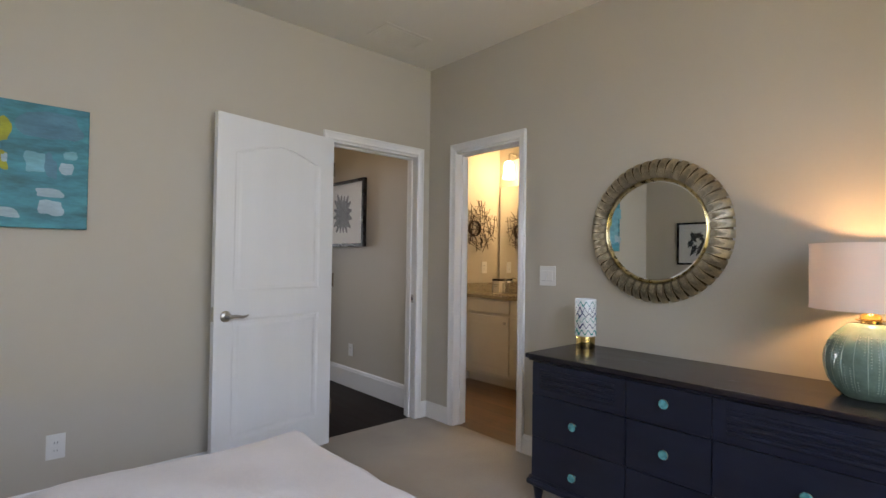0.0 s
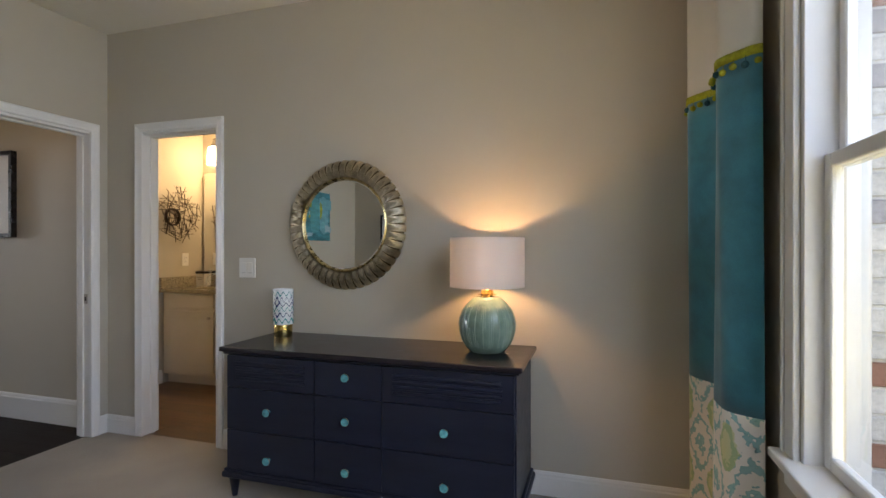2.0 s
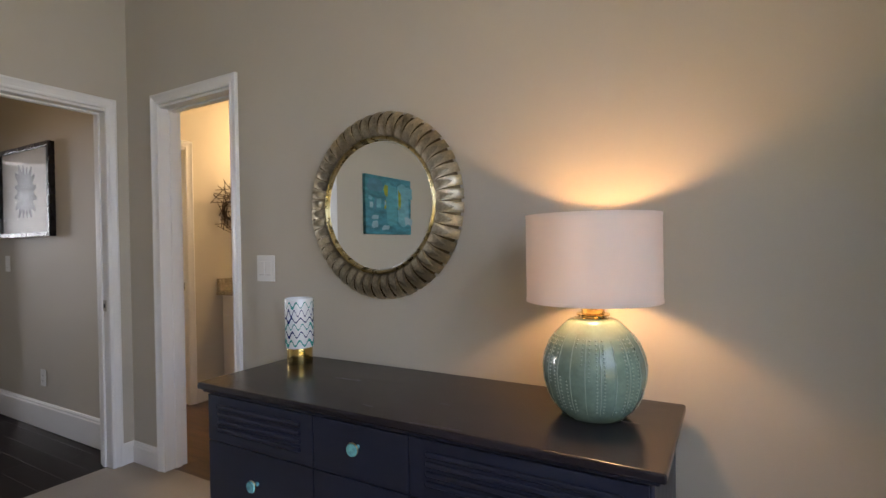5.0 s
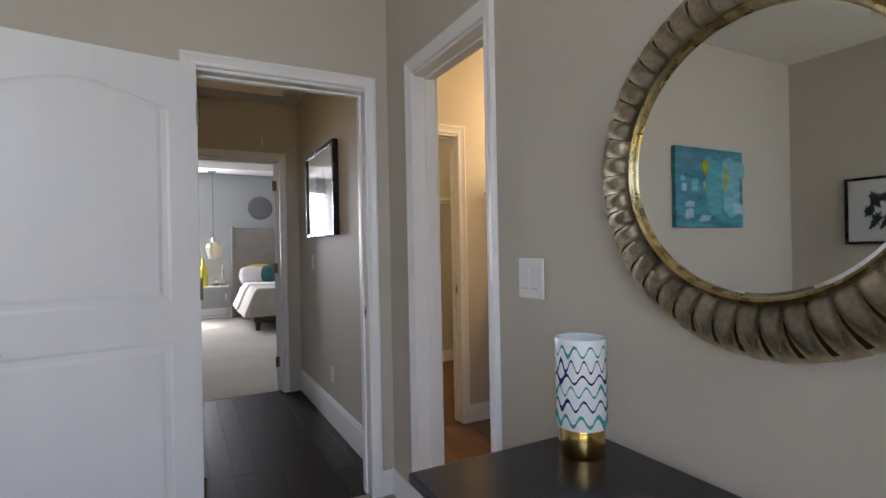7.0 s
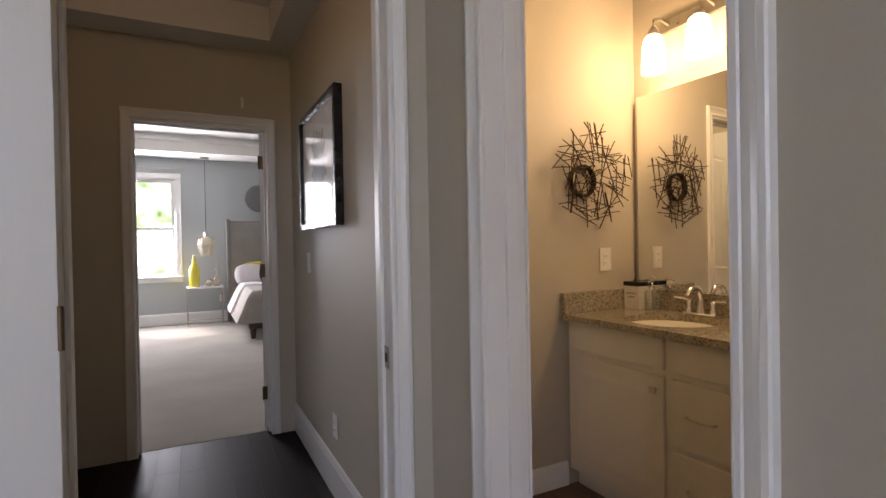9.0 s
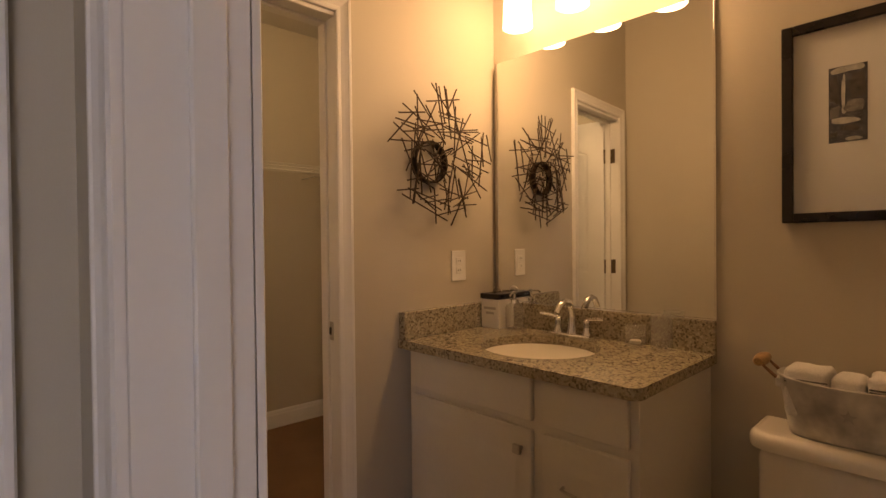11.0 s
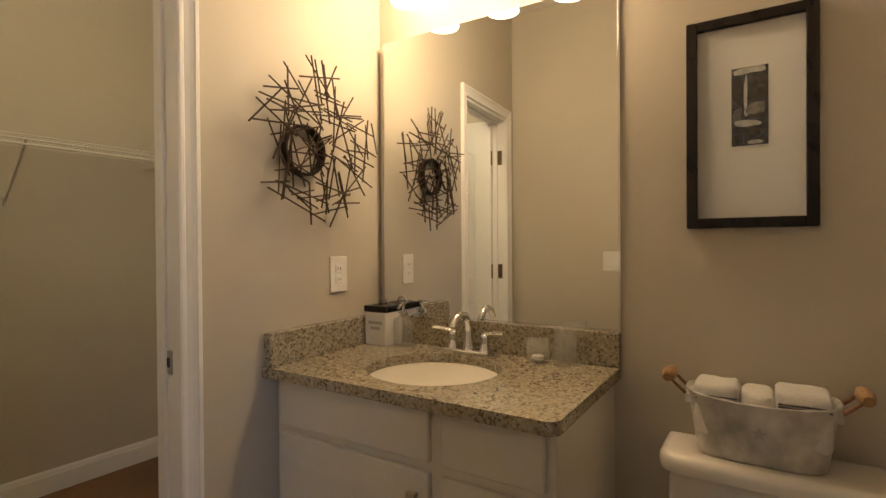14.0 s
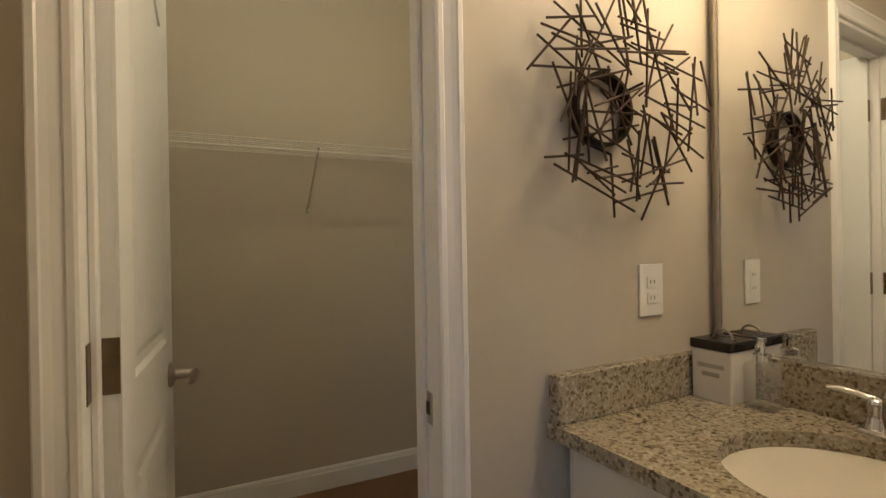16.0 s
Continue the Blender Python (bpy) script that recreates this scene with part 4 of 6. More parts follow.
NL = 46
strip = strip_mesh("metal_strip", [(r, d, w) for (r, d), w in zip(RING, (0.0362, 0.0375, 0.039, 0.039, 0.0385, 0.038, 0.038, 0.0385))], 0.0005, 0.0014)
leaf = strip_mesh("metal_leaf", [(r, d, w) for (r, d), w in zip(((0.270, 0.044), (0.282, 0.057), (0.298, 0.0645), (0.314, 0.0645), (0.328, 0.060), (0.340, 0.053), (0.349, 0.0455)), (0.0362, 0.0372, 0.0365, 0.032, 0.0235, 0.012, 0.001))], 0.0019, 0.0012)
for k in range(NL):
    for nm, me in (("metal_strip", strip), ("metal_leaf", leaf)):
        o = new(nm, me)
        o.parent = rm
        o.matrix_local = Matrix.Translation((0, 0, 0.375)) @ Matrix.Rotation(2 * math.pi * k / NL, 4, 'X')


def picture(name, axis, face, sgn, a0, a1, z0, z1, frame_w, depth, label, frame_mat=None, mat_w=0.0, glazed=True):
    """A framed picture; returns the thing and a function that places points on its sheet."""
    base = (face, (a0 + a1) / 2, z0) if axis == 'x' else ((a0 + a1) / 2, face, z0)
    t = thing(name, base, label, "picture")

    def pt(a, d, z):
        return (face + sgn * d, a, z) if axis == 'x' else (a, face + sgn * d, z)
    fm = frame_mat or M_BLACK
    for p, q, r, s in ((a0, a0 + frame_w, z0, z1), (a1 - frame_w, a1, z0, z1), (a0 + frame_w, a1 - frame_w, z0, z0 + frame_w), (a0 + frame_w, a1 - frame_w, z1 - frame_w, z1)):
        part("frame_side", box(pt(p, 0.001, r), pt(q, depth, s), 0.003, 2), fm, t)
    part("mount_board", box(pt(a0 + frame_w, 0.002, z0 + frame_w), pt(a1 - frame_w, depth * 0.45, z1 - frame_w)), M_MAT, t, "white mount board")
    if glazed:
        g = part("glazing", box(pt(a0 + frame_w, depth * 0.70, z0 + frame_w), pt(a1 - frame_w, depth * 0.76, z1 - frame_w)), M_PICGLASS, t, "picture glass")
        g.visible_shadow = False
    return t, pt


def blot(pt, ca, cz, ra, rz, d, seed, rough=0.25, n=40, lobes=0):
    """A flat irregular patch of paint or ink."""
    rg = random.Random(seed)
    ph = [rg.uniform(0, 6.3) for _ in range(5)]
    bm = bmesh.new()
    lo, hi = [], []
    for k in range(n):
        an = 2 * math.pi * k / n
        f = 1 + rough * sum(math.sin((j + 2) * an + ph[j]) / (j + 1.5) for j in range(5)) + lobes * 0.16 * (1 if (k // 2) % 2 else -1)
        sq = 1 / max(abs(math.cos(an)), abs(math.sin(an))) ** 0.55
        a, z = ca + ra * f * sq * math.cos(an) * 0.85, cz + rz * f * sq * math.sin(an) * 0.85
        lo.append(bm.verts.new(pt(a, d, z)))
        hi.append(bm.verts.new(pt(a, d + 0.0012, z)))
    for k in range(n):
        bm.faces.new((lo[k], lo[(k + 1) % n], hi[(k + 1) % n], hi[k]))
    bm.faces.new(hi)
    bm.faces.new(lo[::-1])
    bmesh.ops.recalc_face_normals(bm, faces=bm.faces)
    return bm


# turquoise canvas
def paint(name, col, var=0.25):
    return mat(name, col, 0.55, var=var, vs=9, grain=0.15, gs=60, bump=0.4, bs=45, dist=0.003, stretch=(0.7, 1, 2.2))


P_TURQ = paint("turquoise_paint", (0.045, 0.235, 0.29), 0.45)
P_PALE = paint("pale_blue_paint", (0.16, 0.40, 0.48))
P_WHITE = paint("white_paint_dab", (0.33, 0.47, 0.54), 0.2)
P_LIME = paint("olive_yellow_paint", (0.34, 0.36, 0.02))
P_SEA = paint("sea_green_paint", (0.08, 0.33, 0.37))
P_BLUE = paint("steel_blue_paint", (0.075, 0.21, 0.29))
PA0, PA1, PZ0, PZ1 = -0.385, 0.392, 1.358, 1.938
cv = thing("canvas_painting", ((PA0 + PA1) / 2, NY, PZ0), "frameless turquoise abstract canvas with white and lime patches", "painting")
part("canvas", box((PA0, NY - 0.036, PZ0), (PA1, NY - 0.001, PZ1), 0.003, 2), P_TURQ, cv, "turquoise painted canvas")


def cpt(a, d, z):
    return (a, NY - 0.0355 - d, z)


for nm, m, ca, cz, ra, rz, sd, rf in (
        ("paint_patch", P_SEA, -0.03, 1.66, 0.11, 0.26, 1, 0.10), ("paint_patch", P_PALE, -0.235, 1.665, 0.125, 0.26, 2, 0.06), ("paint_patch", P_BLUE, 0.24, 1.84, 0.13, 0.08, 3, 0.16),
        ("paint_patch", P_LIME, 0.065, 1.80, 0.035, 0.075, 4, 0.22), ("paint_patch", P_LIME, 0.070, 1.66, 0.026, 0.045, 5, 0.22), ("paint_patch", P_WHITE, 0.08, 1.67, 0.014, 0.02, 6, 0.2),
        ("paint_patch", P_PALE, 0.19, 1.665, 0.045, 0.06, 7, 0.16), ("paint_patch", P_WHITE, 0.305, 1.645, 0.030, 0.035, 8, 0.12), ("paint_patch", P_PALE, 0.32, 1.71, 0.030, 0.025, 18, 0.12), ("paint_patch", P_BLUE, 0.245, 1.65, 0.026, 0.065, 9, 0.25),
        ("paint_patch", P_WHITE, 0.245, 1.525, 0.062, 0.024, 10, 0.12), ("paint_patch", P_WHITE, 0.250, 1.455, 0.055, 0.042, 11, 0.14), ("paint_patch", P_WHITE, 0.075, 1.425, 0.07, 0.026, 12, 0.16),
        ("paint_patch", P_LIME, -0.17, 1.72, 0.025, 0.12, 13, 0.3), ("paint_patch", P_WHITE, -0.33, 1.50, 0.08, 0.05, 14, 0.2), ("paint_patch", P_PALE, -0.36, 1.80, 0.06, 0.07, 15, 0.2)):
    part(nm, blot(cpt, ca, cz, ra, rz, 0.0005 + 0.0004 * sd % 0.002, sd, rf), m, cv)

# hall and west-wall pictures
GREYINK = mat("grey_ink_wash", (0.16, 0.155, 0.16), 0.8, var=0.5, vs=25, grain=0.4, gs=60, bump=0)
BLACKINK = mat("black_ink", (0.03, 0.03, 0.03), 0.8, var=0.3, vs=20, grain=0.2, bump=0)
hp, hpt = picture("framed_print", 'x', EX, -1, 3.935, 4.735, 1.345, 1.985, 0.030, 0.042, "framed grey flower print behind glass in the hall")
part("printed_flower", blot(hpt, 4.335, 1.665, 0.165, 0.20, 0.0195, 21, 0.10, 64, 1), GREYINK, hp, "grey flower print")
wp, wpt = picture("framed_print", 'x', WX, 1, 2.19, 2.65, 1.210, 1.715, 0.022, 0.03, "black-framed ornament print on the bedroom wall")
for k in range(6):
    an = k * 1.05
    part("printed_scroll", blot(wpt, 2.42 + 0.07 * math.cos(an), 1.47 + 0.09 * math.sin(an), 0.038, 0.055, 0.014, 30 + k, 0.4, 40, 1), BLACKINK, wp, "black scroll ornament")

# ceiling vent and ceiling light
cvn = thing("ceiling_vent", (2.06, 2.72, CZ), "white louvred ceiling vent flush with the ceiling", "vent")
bm = bmesh.new()
for a, b in (((1.87, 2.60), (2.25, 2.625)), ((1.87, 2.815), (2.25, 2.84)), ((1.87, 2.625), (1.895, 2.815)), ((2.225, 2.625), (2.25, 2.815))):
    bx(bm, (*a, CZ - 0.008), (*b, CZ - 0.0005), 0.002, 1)
part("frame", bm, M_CEIL, cvn)
part("backing", box((1.895, 2.625, CZ - 0.002), (2.225, 2.815, CZ - 0.0005)), M_TRIM, cvn)
for k in range(9):
    y = 2.636 + k * 0.0205
    part("slat", bx(bmesh.new(), (1.895, y, CZ - 0.0075), (2.225, y + 0.013, CZ - 0.0045)), M_CEIL, cvn)
cl = thing("ceiling_light", (0.55, 1.25, CZ), "white flush ceiling light, switched off", "ceiling light")
part("base", capped(bmesh.new(), [(0.17, -0.001), (0.17, -0.02), (0.16, -0.025)], (0.55, 1.25, CZ), 40), M_TRIM, cl)
part("diffuser", capped(bmesh.new(), [(0.155, -0.025), (0.15, -0.05), (0.12, -0.075), (0.06, -0.09)], (0.55, 1.25, CZ), 40), M_PORCELAIN, cl, "white glass bowl", True)

# bed
bd = thing("bed", (-0.15, 0.96, 0), "made bed with a smooth white duvet", "bed")
part("bed_base", box((-1.08, 0.25, 0.06), (0.80, 1.66, 0.32), 0.02, 2), M_UPHOL, bd, "grey upholstered base")
part("mattress", box((-1.08, 0.24, 0.32), (0.82, 1.67, 0.56), 0.05, 4), M_LINEN, bd, "white mattress", True)
for lx in (-1.0, 0.72):
    for ly in (0.33, 1.58):
        part("leg", capped(bmesh.new(), [(0.02, 0.0), (0.028, 0.062)], (lx, ly, 0), 12), M_WOODBROWN, bd)
bm = bmesh.new()
NX, NYY = 72, 60
grid = []
for i in range(NX + 1):
    rowv = []
    for j in range(NYY + 1):
        x, y = -1.06 + 1.975 * i / NX, 0.19 + 1.545 * j / NYY
        ex = max(0.0, (x - 0.855) / 0.06)
        ey = max(0.0, abs(y - 0.9625) / 0.7725 - 0.93) / 0.07
        e = min(1.0, math.hypot(ex, ey))
        z = 0.625 - 0.05 * e * e + 0.022 * noise.noise(Vector((x * 2.4, y * 2.4, 0))) + 0.008 * noise.noise(Vector((x * 8, y * 8, 3)))
        rowv.append(bm.verts.new((x, y, z)))
    grid.append(rowv)
for i in range(NX):
    for j in range(NYY):
        bm.faces.new((grid[i][j], grid[i + 1][j], grid[i + 1][j + 1], grid[i][j + 1]))
edge = [grid[i][0] for i in range(NX + 1)] + [grid[NX][j] for j in range(1, NYY + 1)] + [grid[i][NYY] for i in range(NX - 1, -1, -1)]
prev = edge
for k in range(1, 7):
    cur = []
    for n_, v in enumerate(edge):
        o = Vector((0.012 * math.sin(n_ * 0.32) * k / 3, 0.014 * math.sin(n_ * 0.27 + 1) * k / 3, 0))
        cur.append(bm.verts.new((v.co.x + o.x, v.co.y + o.y, v.co.z - 0.065 * k + 0.006 * noise.noise(Vector((n_ * 0.2, k, 0))))))
    for n_ in range(len(edge) - 1):
        bm.faces.new((prev[n_], prev[n_ + 1], cur[n_ + 1], cur[n_]))
    prev = cur
bmesh.ops.recalc_face_normals(bm, faces=bm.faces)
part("duvet", bm, M_LINEN, bd, "smooth white duvet", 2)

# curtain


def fold_sheet(path, z0, z1, rows_n, drift, uvs=1.0):
    """A hanging sheet along a plan path of points, with UV in metres."""
    bm = bmesh.new()
    uv = bm.loops.layers.uv.new("UVMap")
    lens = [0.0]
    for p, q in zip(path, path[1:]):
        lens.append(lens[-1] + math.hypot(q[0] - p[0], q[1] - p[1]))
    rows_ = []
    for k in range(rows_n + 1):
        z = z0 + (z1 - z0) * k / rows_n
        rows_.append([bm.verts.new((x + drift * math.sin(z * 1.7 + n * 0.21), y + drift * math.sin(z * 1.3 + n * 0.33 + 1), z)) for n, (x, y) in enumerate(path)])
    for k in range(rows_n):
        for n in range(len(path) - 1):
            f = bm.faces.new((rows_[k][n], rows_[k][n + 1], rows_[k + 1][n + 1], rows_[k + 1][n]))
            f.smooth = True
            for lp, (kk, nn) in zip(f.loops, ((k, n), (k, n + 1), (k + 1, n + 1), (k + 1, n))):
                lp[uv].uv = (lens[nn] * uvs, z0 + (z1 - z0) * kk / rows_n)
    return bm


def smooth_path(keys, n):
    out = []
    for k in range(len(keys) - 1):
        p = [Vector(keys[max(0, min(len(keys) - 1, k + d))]) for d in (-1, 0, 1, 2)]
        for j in range(n):
            t = j / n
            out.append(tuple(0.5 * (2 * p[1] + (p[2] - p[0]) * t + (2 * p[0] - 5 * p[1] + 4 * p[2] - p[3]) * t * t + (3 * p[1] - p[0] - 3 * p[2] + p[3]) * t ** 3)))
    return out + [tuple(keys[-1])]


CURT = smooth_path([(2.585, -0.692), (2.56, -0.597), (2.48, -0.577), (2.36, -0.642), (2.26, -0.672), (2.18, -0.632), (2.10, -0.597), (2.02, -0.597), (1.96, -0.622), (1.915, -0.662), (1.90, -0.707)], 7)
ct = thing("window_curtain", (2.2, -0.65, 0.03), "teal velvet curtain with white top, pompom trim and damask hem", "curtain")
for nm, z0, z1, m, lab in (("hem_panel", 0.03, 0.70, M_DAMASK, "teal and lime damask hem panel"), ("velvet_panel", 0.70, 1.915, M_TEAL, "teal velvet panel"), ("top_panel", 1.915, 2.55, M_WHITECLOTH, "white cotton top panel")):
    o = part(nm, fold_sheet(CURT, z0, z1, 12, 0.006), m, ct, lab)
    sm = o.modifiers.new("thickness", 'SOLIDIFY')
    sm.thickness = 0.004
bm = fold_sheet(CURT, 1.907, 1.937, 1, 0.006)
o = part("braid", bm, M_LIME, ct, "lime braid")
sm = o.modifiers.new("thickness", 'SOLIDIFY')
sm.thickness, sm.offset = 0.012, 0.0
acc, last = 0.0, CURT[0]
kk = 0
for n_, (x, y) in enumerate(CURT[1:]):
    acc += math.hypot(x - last[0], y - last[1])
    last = (x, y)
    if acc > 0.036:
        acc = 0.0
        kk += 1
        bm = bmesh.new()
        bmesh.ops.create_icosphere(bm, subdivisions=2, radius=0.0125, matrix=pose(x, y + 0.008, 1.886 - 0.006 * (kk % 2)))
        tube(bm, [(x, y + 0.006, 1.892), (x, y + 0.006, 1.91)], 0.0015, 5)
        part("pompom", bm, M_LIME if kk % 3 != 1 else M_TEALPOM, ct, "lime pompom" if kk % 3 != 1 else "dark teal pompom", 2)
rod = thing("curtain_rod", (0.8, -0.66, 2.57), "dark bronze curtain rod above the window", "curtain rod")
part("rod", tube(bmesh.new(), [(-0.4, -0.66, 2.575), (2.56, -0.66, 2.575)], 0.012, 14), M_DARKMETAL, rod)
for x in (-0.3, 2.46):
    part("bracket", box((x - 0.01, SY, 2.56), (x + 0.01, -0.66, 2.575), 0.002, 1), M_DARKMETAL, rod)

# ---- bathroom things ----
VY0, VY1, VX0, CT = 2.828, 3.723, 3.700, 0.887
vn = thing("vanity_cabinet", (3.952, 3.275, 0), "cream painted vanity cabinet with one door and drawers", "vanity")
bm = bmesh.new()
bx(bm, (VX0 + 0.018, VY0, 0.095), (BE - 0.003, VY1, CT - 0.032), 0.002, 1)
bx(bm, (VX0 + 0.075, VY0 + 0.004, 0.003), (BE - 0.003, VY1, 0.095))
part("body", bm, M_VANITY, vn)


def front(name, y0, y1, z0, z1, raised):
    bm = bmesh.new()
    bx(bm, (VX0, y0, z0), (VX0 + 0.018, y1, z1), 0.004, 2)
    o = part(name, bm, M_VANITY, vn)
    if raised:
        bm = bmesh.new()
        rings = []
        for d, h in ((0.045, 0.0002), (0.050, -0.004), (0.058, -0.004), (0.085, 0.003)):
            pts = ((y0 + d, z0 + d), (y1 - d, z0 + d), (y1 - d, z1 - d), (y0 + d, z1 - d))
            rings.append([bm.verts.new((VX0 - 0.0015 - h if h > 0 else VX0 - 0.0015 - 0.4 * h - 0.002, y, z)) for y, z in pts])
        for r, s in zip(rings, rings[1:]):
            for k in range(4):
                bm.faces.new((r[k], r[(k + 1) % 4], s[(k + 1) % 4], s[k]))
        bm.faces.new(rings[-1])
        bmesh.ops.recalc_face_normals(bm, faces=bm.faces)
        part("raised_panel", bm, M_VANITY, o)
    return o


front("false_drawer", 3.150, 3.690, 0.716, 0.848, False)
dl = front("door", 3.150, 3.690, 0.125, 0.690, True)
front("drawer", 2.850, 3.112, 0.716, 0.848, False)
d2 = front("drawer", 2.850, 3.112, 0.425, 0.690, True)
d3 = front("drawer", 2.850, 3.112, 0.125, 0.400, True)
bm = bmesh.new()
bx(bm, (VX0 - 0.028, 3.172, 0.618), (VX0 - 0.016, 3.200, 0.646), 0.003, 2)
bx(bm, (VX0 - 0.017, 3.181, 0.627), (VX0 + 0.001, 3.191, 0.637))
part("knob", bm, M_NICKEL, dl, "square satin nickel knob")
for d, z in ((d2, 0.562), (d3, 0.27)):
    part("pull", tube(bmesh.new(), [(VX0 + 0.001, 2.920, z), (VX0 - 0.02, 2.923, z), (VX0 - 0.026, 2.940, z), (VX0 - 0.028, 2.979, z), (VX0 - 0.026, 3.018, z), (VX0 - 0.02, 3.035, z), (VX0 + 0.001, 3.038, z)], 0.0045, 8), M_NICKEL, d, "bar pull", True)

SX, SY_, SA, SB = 3.936, 3.288, 0.196, 0.205
ctop = thing("granite_countertop", (3.931, 3.270, CT), "speckled beige granite countertop with backsplash and oval cutout", "countertop")
oval = [(SX + SA * math.cos(2 * math.pi * k / 56), SY_ + SB * math.sin(2 * math.pi * k / 56)) for k in range(56)]
x0, x1, y0, y1, rc = 3.672, BE - 0.002, 2.810, BN + 0.012, 0.03
outer = [(x0 + rc - rc * math.cos(a), y0 + rc - rc * math.sin(a)) for a in [math.pi / 2 * k / 6 for k in range(7)]]
outer = outer + [(x1, y0), (x1, y1), (x0, y1)]
bm = plate(bmesh.new(), outer, [oval], -0.032, lambda u, v, w: (u, v, CT + w))
part("slab", bm, M_GRANITE, ctop)
part("backsplash", box((BE - 0.022, y0, CT), (BE - 0.002, y1 - 0.035, 0.990), 0.003, 2), M_GRANITE, ctop)
part("side_splash", box((3.678, y1 - 0.034, CT), (BE - 0.002, y1, 0.990), 0.003, 2), M_GRANITE, ctop)
sk = thing("undermount_sink", (SX, SY_, CT - 0.19), "white porcelain undermount oval sink", "sink")
bm = lathe(bmesh.new(), [(1.04, -0.032), (1.02, -0.034), (0.99, -0.046), (0.92, -0.085), (0.78, -0.125), (0.5, -0.152), (0.2, -0.162), (0.0, -0.164)], (SX, SY_, CT), 56, 'z', SA, SB)
part("bowl", bm, M_PORCELAIN, sk, "", 2)
part("drain", capped(bmesh.new(), [(0.022, -0.161), (0.022, -0.158), (0.018, -0.157)], (SX, SY_, CT), 20), M_CHROME, sk, "chrome drain")

fx, fy = 4.168, 3.298
fa = thing("faucet", (fx, fy, CT), "chrome two-handle arched basin faucet", "faucet")
bm = bmesh.new()
bx(bm, (fx - 0.026, fy - 0.085, CT), (fx + 0.026, fy + 0.085, CT + 0.014), 0.006, 3)
part("base_plate", bm, M_CHROME, fa, "", True)
part("spout_column", capped(bmesh.new(), [(0.023, 0.012), (0.019, 0.03), (0.015, 0.06), (0.014, 0.085)], (fx, fy, CT), 20), M_CHROME, fa, "", True)
part("spout", tube(bmesh.new(), [(fx, fy, CT + 0.07), (fx - 0.004, fy, CT + 0.105), (fx - 0.025, fy, CT + 0.13), (fx - 0.055, fy, CT + 0.137), (fx - 0.085, fy, CT + 0.125), (fx - 0.105, fy, CT + 0.098)], [0.014, 0.0135, 0.013, 0.0125, 0.012, 0.0115], 14), M_CHROME, fa, "", True)
for s in (-1, 1):
    yc = fy + s * 0.062
    h = part("handle_post", capped(bmesh.new(), [(0.021, 0.012), (0.018, 0.02), (0.013, 0.04), (0.016, 0.058), (0.014, 0.068), (0.006, 0.074)], (fx, yc, CT), 20), M_CHROME, fa, "", True)
    part("lever", tube(bmesh.new(), [(fx, yc, CT + 0.068), (fx - 0.006, yc + s * 0.025, CT + 0.074), (fx - 0.012, yc + s * 0.055, CT + 0.078), (fx - 0.016, yc + s * 0.075, CT + 0.078)], [0.007, 0.006, 0.007, 0.005], 10), M_CHROME, h, "", True)

vm = thing("vanity_mirror", (BE, 3.250, 0.993), "large frameless wall mirror above the vanity", "mirror")
part("mirror_glass", box((BE - 0.009, 2.814, 0.996), (BE - 0.003, 3.692, 2.034), 0.001, 1), M_MIRROR, vm)
part("edge_channel", box((BE - 0.011, 2.809, 0.993), (BE - 0.002, 2.814, 2.034)), M_CHROME, vm)
part("edge_channel", box((BE - 0.012, 3.692, 0.993), (BE - 0.002, 3.701, 2.034)), M_NICKEL, vm)
part("edge_channel", box((BE - 0.012, 2.814, 0.9905), (BE - 0.002, 3.692, 0.996)), M_CHROME, vm)
vm.matrix_world = VANITY_TURN @ pose(BE - 0.005, 3.250, 0.993, 0, 0, 1.0)

vl = thing("vanity_light", (BE, 3.240, 2.246), "three-lamp nickel vanity light with lit frosted glass shades", "wall light")
part("back_plate", box((BE - 0.022, 2.935, 2.319), (BE - 0.001, 3.546, 2.388), 0.006, 2), M_NICKEL, vl)
for yy in (3.487, 3.240, 2.994):
    a = part("arm", tube(bmesh.new(), [(BE - 0.02, yy, 2.354), (BE - 0.08, yy, 2.369), (4.093, yy, 2.359), (4.091, yy, 2.315)], 0.008, 10), M_NICKEL, vl, "", True)
    part("cap", capped(bmesh.new(), [(0.012, 0.0), (0.026, -0.02), (0.028, -0.045)], (4.091, yy, 2.319), 18), M_NICKEL, a, "", True)
    s = part("shade", lathe(bmesh.new(), [(0.026, 2.280), (0.042, 2.267), (0.050, 2.241), (0.053, 2.196), (0.058, 2.095), (0.055, 2.095), (0.050, 2.196), (0.047, 2.241), (0.039, 2.264)], (4.091, yy, 0), 28), M_FROST, vl, "lit frosted glass bell shade", 2)
    s.visible_shadow = False

# iron rod wall art
ax_, az_ = 3.850, 1.590
wa = thing("wall_art", (ax_, BN, az_ - 0.29), "abstract sunburst of crossed dark iron rods round a ring", "wall art")
rx_, rz_ = 3.812, 1.565
part("ring", lathe(bmesh.new(), [(0.075, -0.004), (0.083, -0.004), (0.083, -0.036), (0.075, -0.036), (0.075, -0.004)], (rx_, BN, rz_), 48, 'y'), M_DARKMETAL, wa, "dark iron ring")
for an in (0.6, 2.7, 4.6):
    p = Vector((rx_ + 0.078 * math.cos(an), BN, rz_ + 0.078 * math.sin(an)))
    part("mount_stud", tube(bmesh.new(), [p, p + Vector((0.03 * math.cos(an), -0.06, 0.03 * math.sin(an)))], 0.003, 6), M_DARKMETAL, wa)
rg = random.Random(23)
made = 0
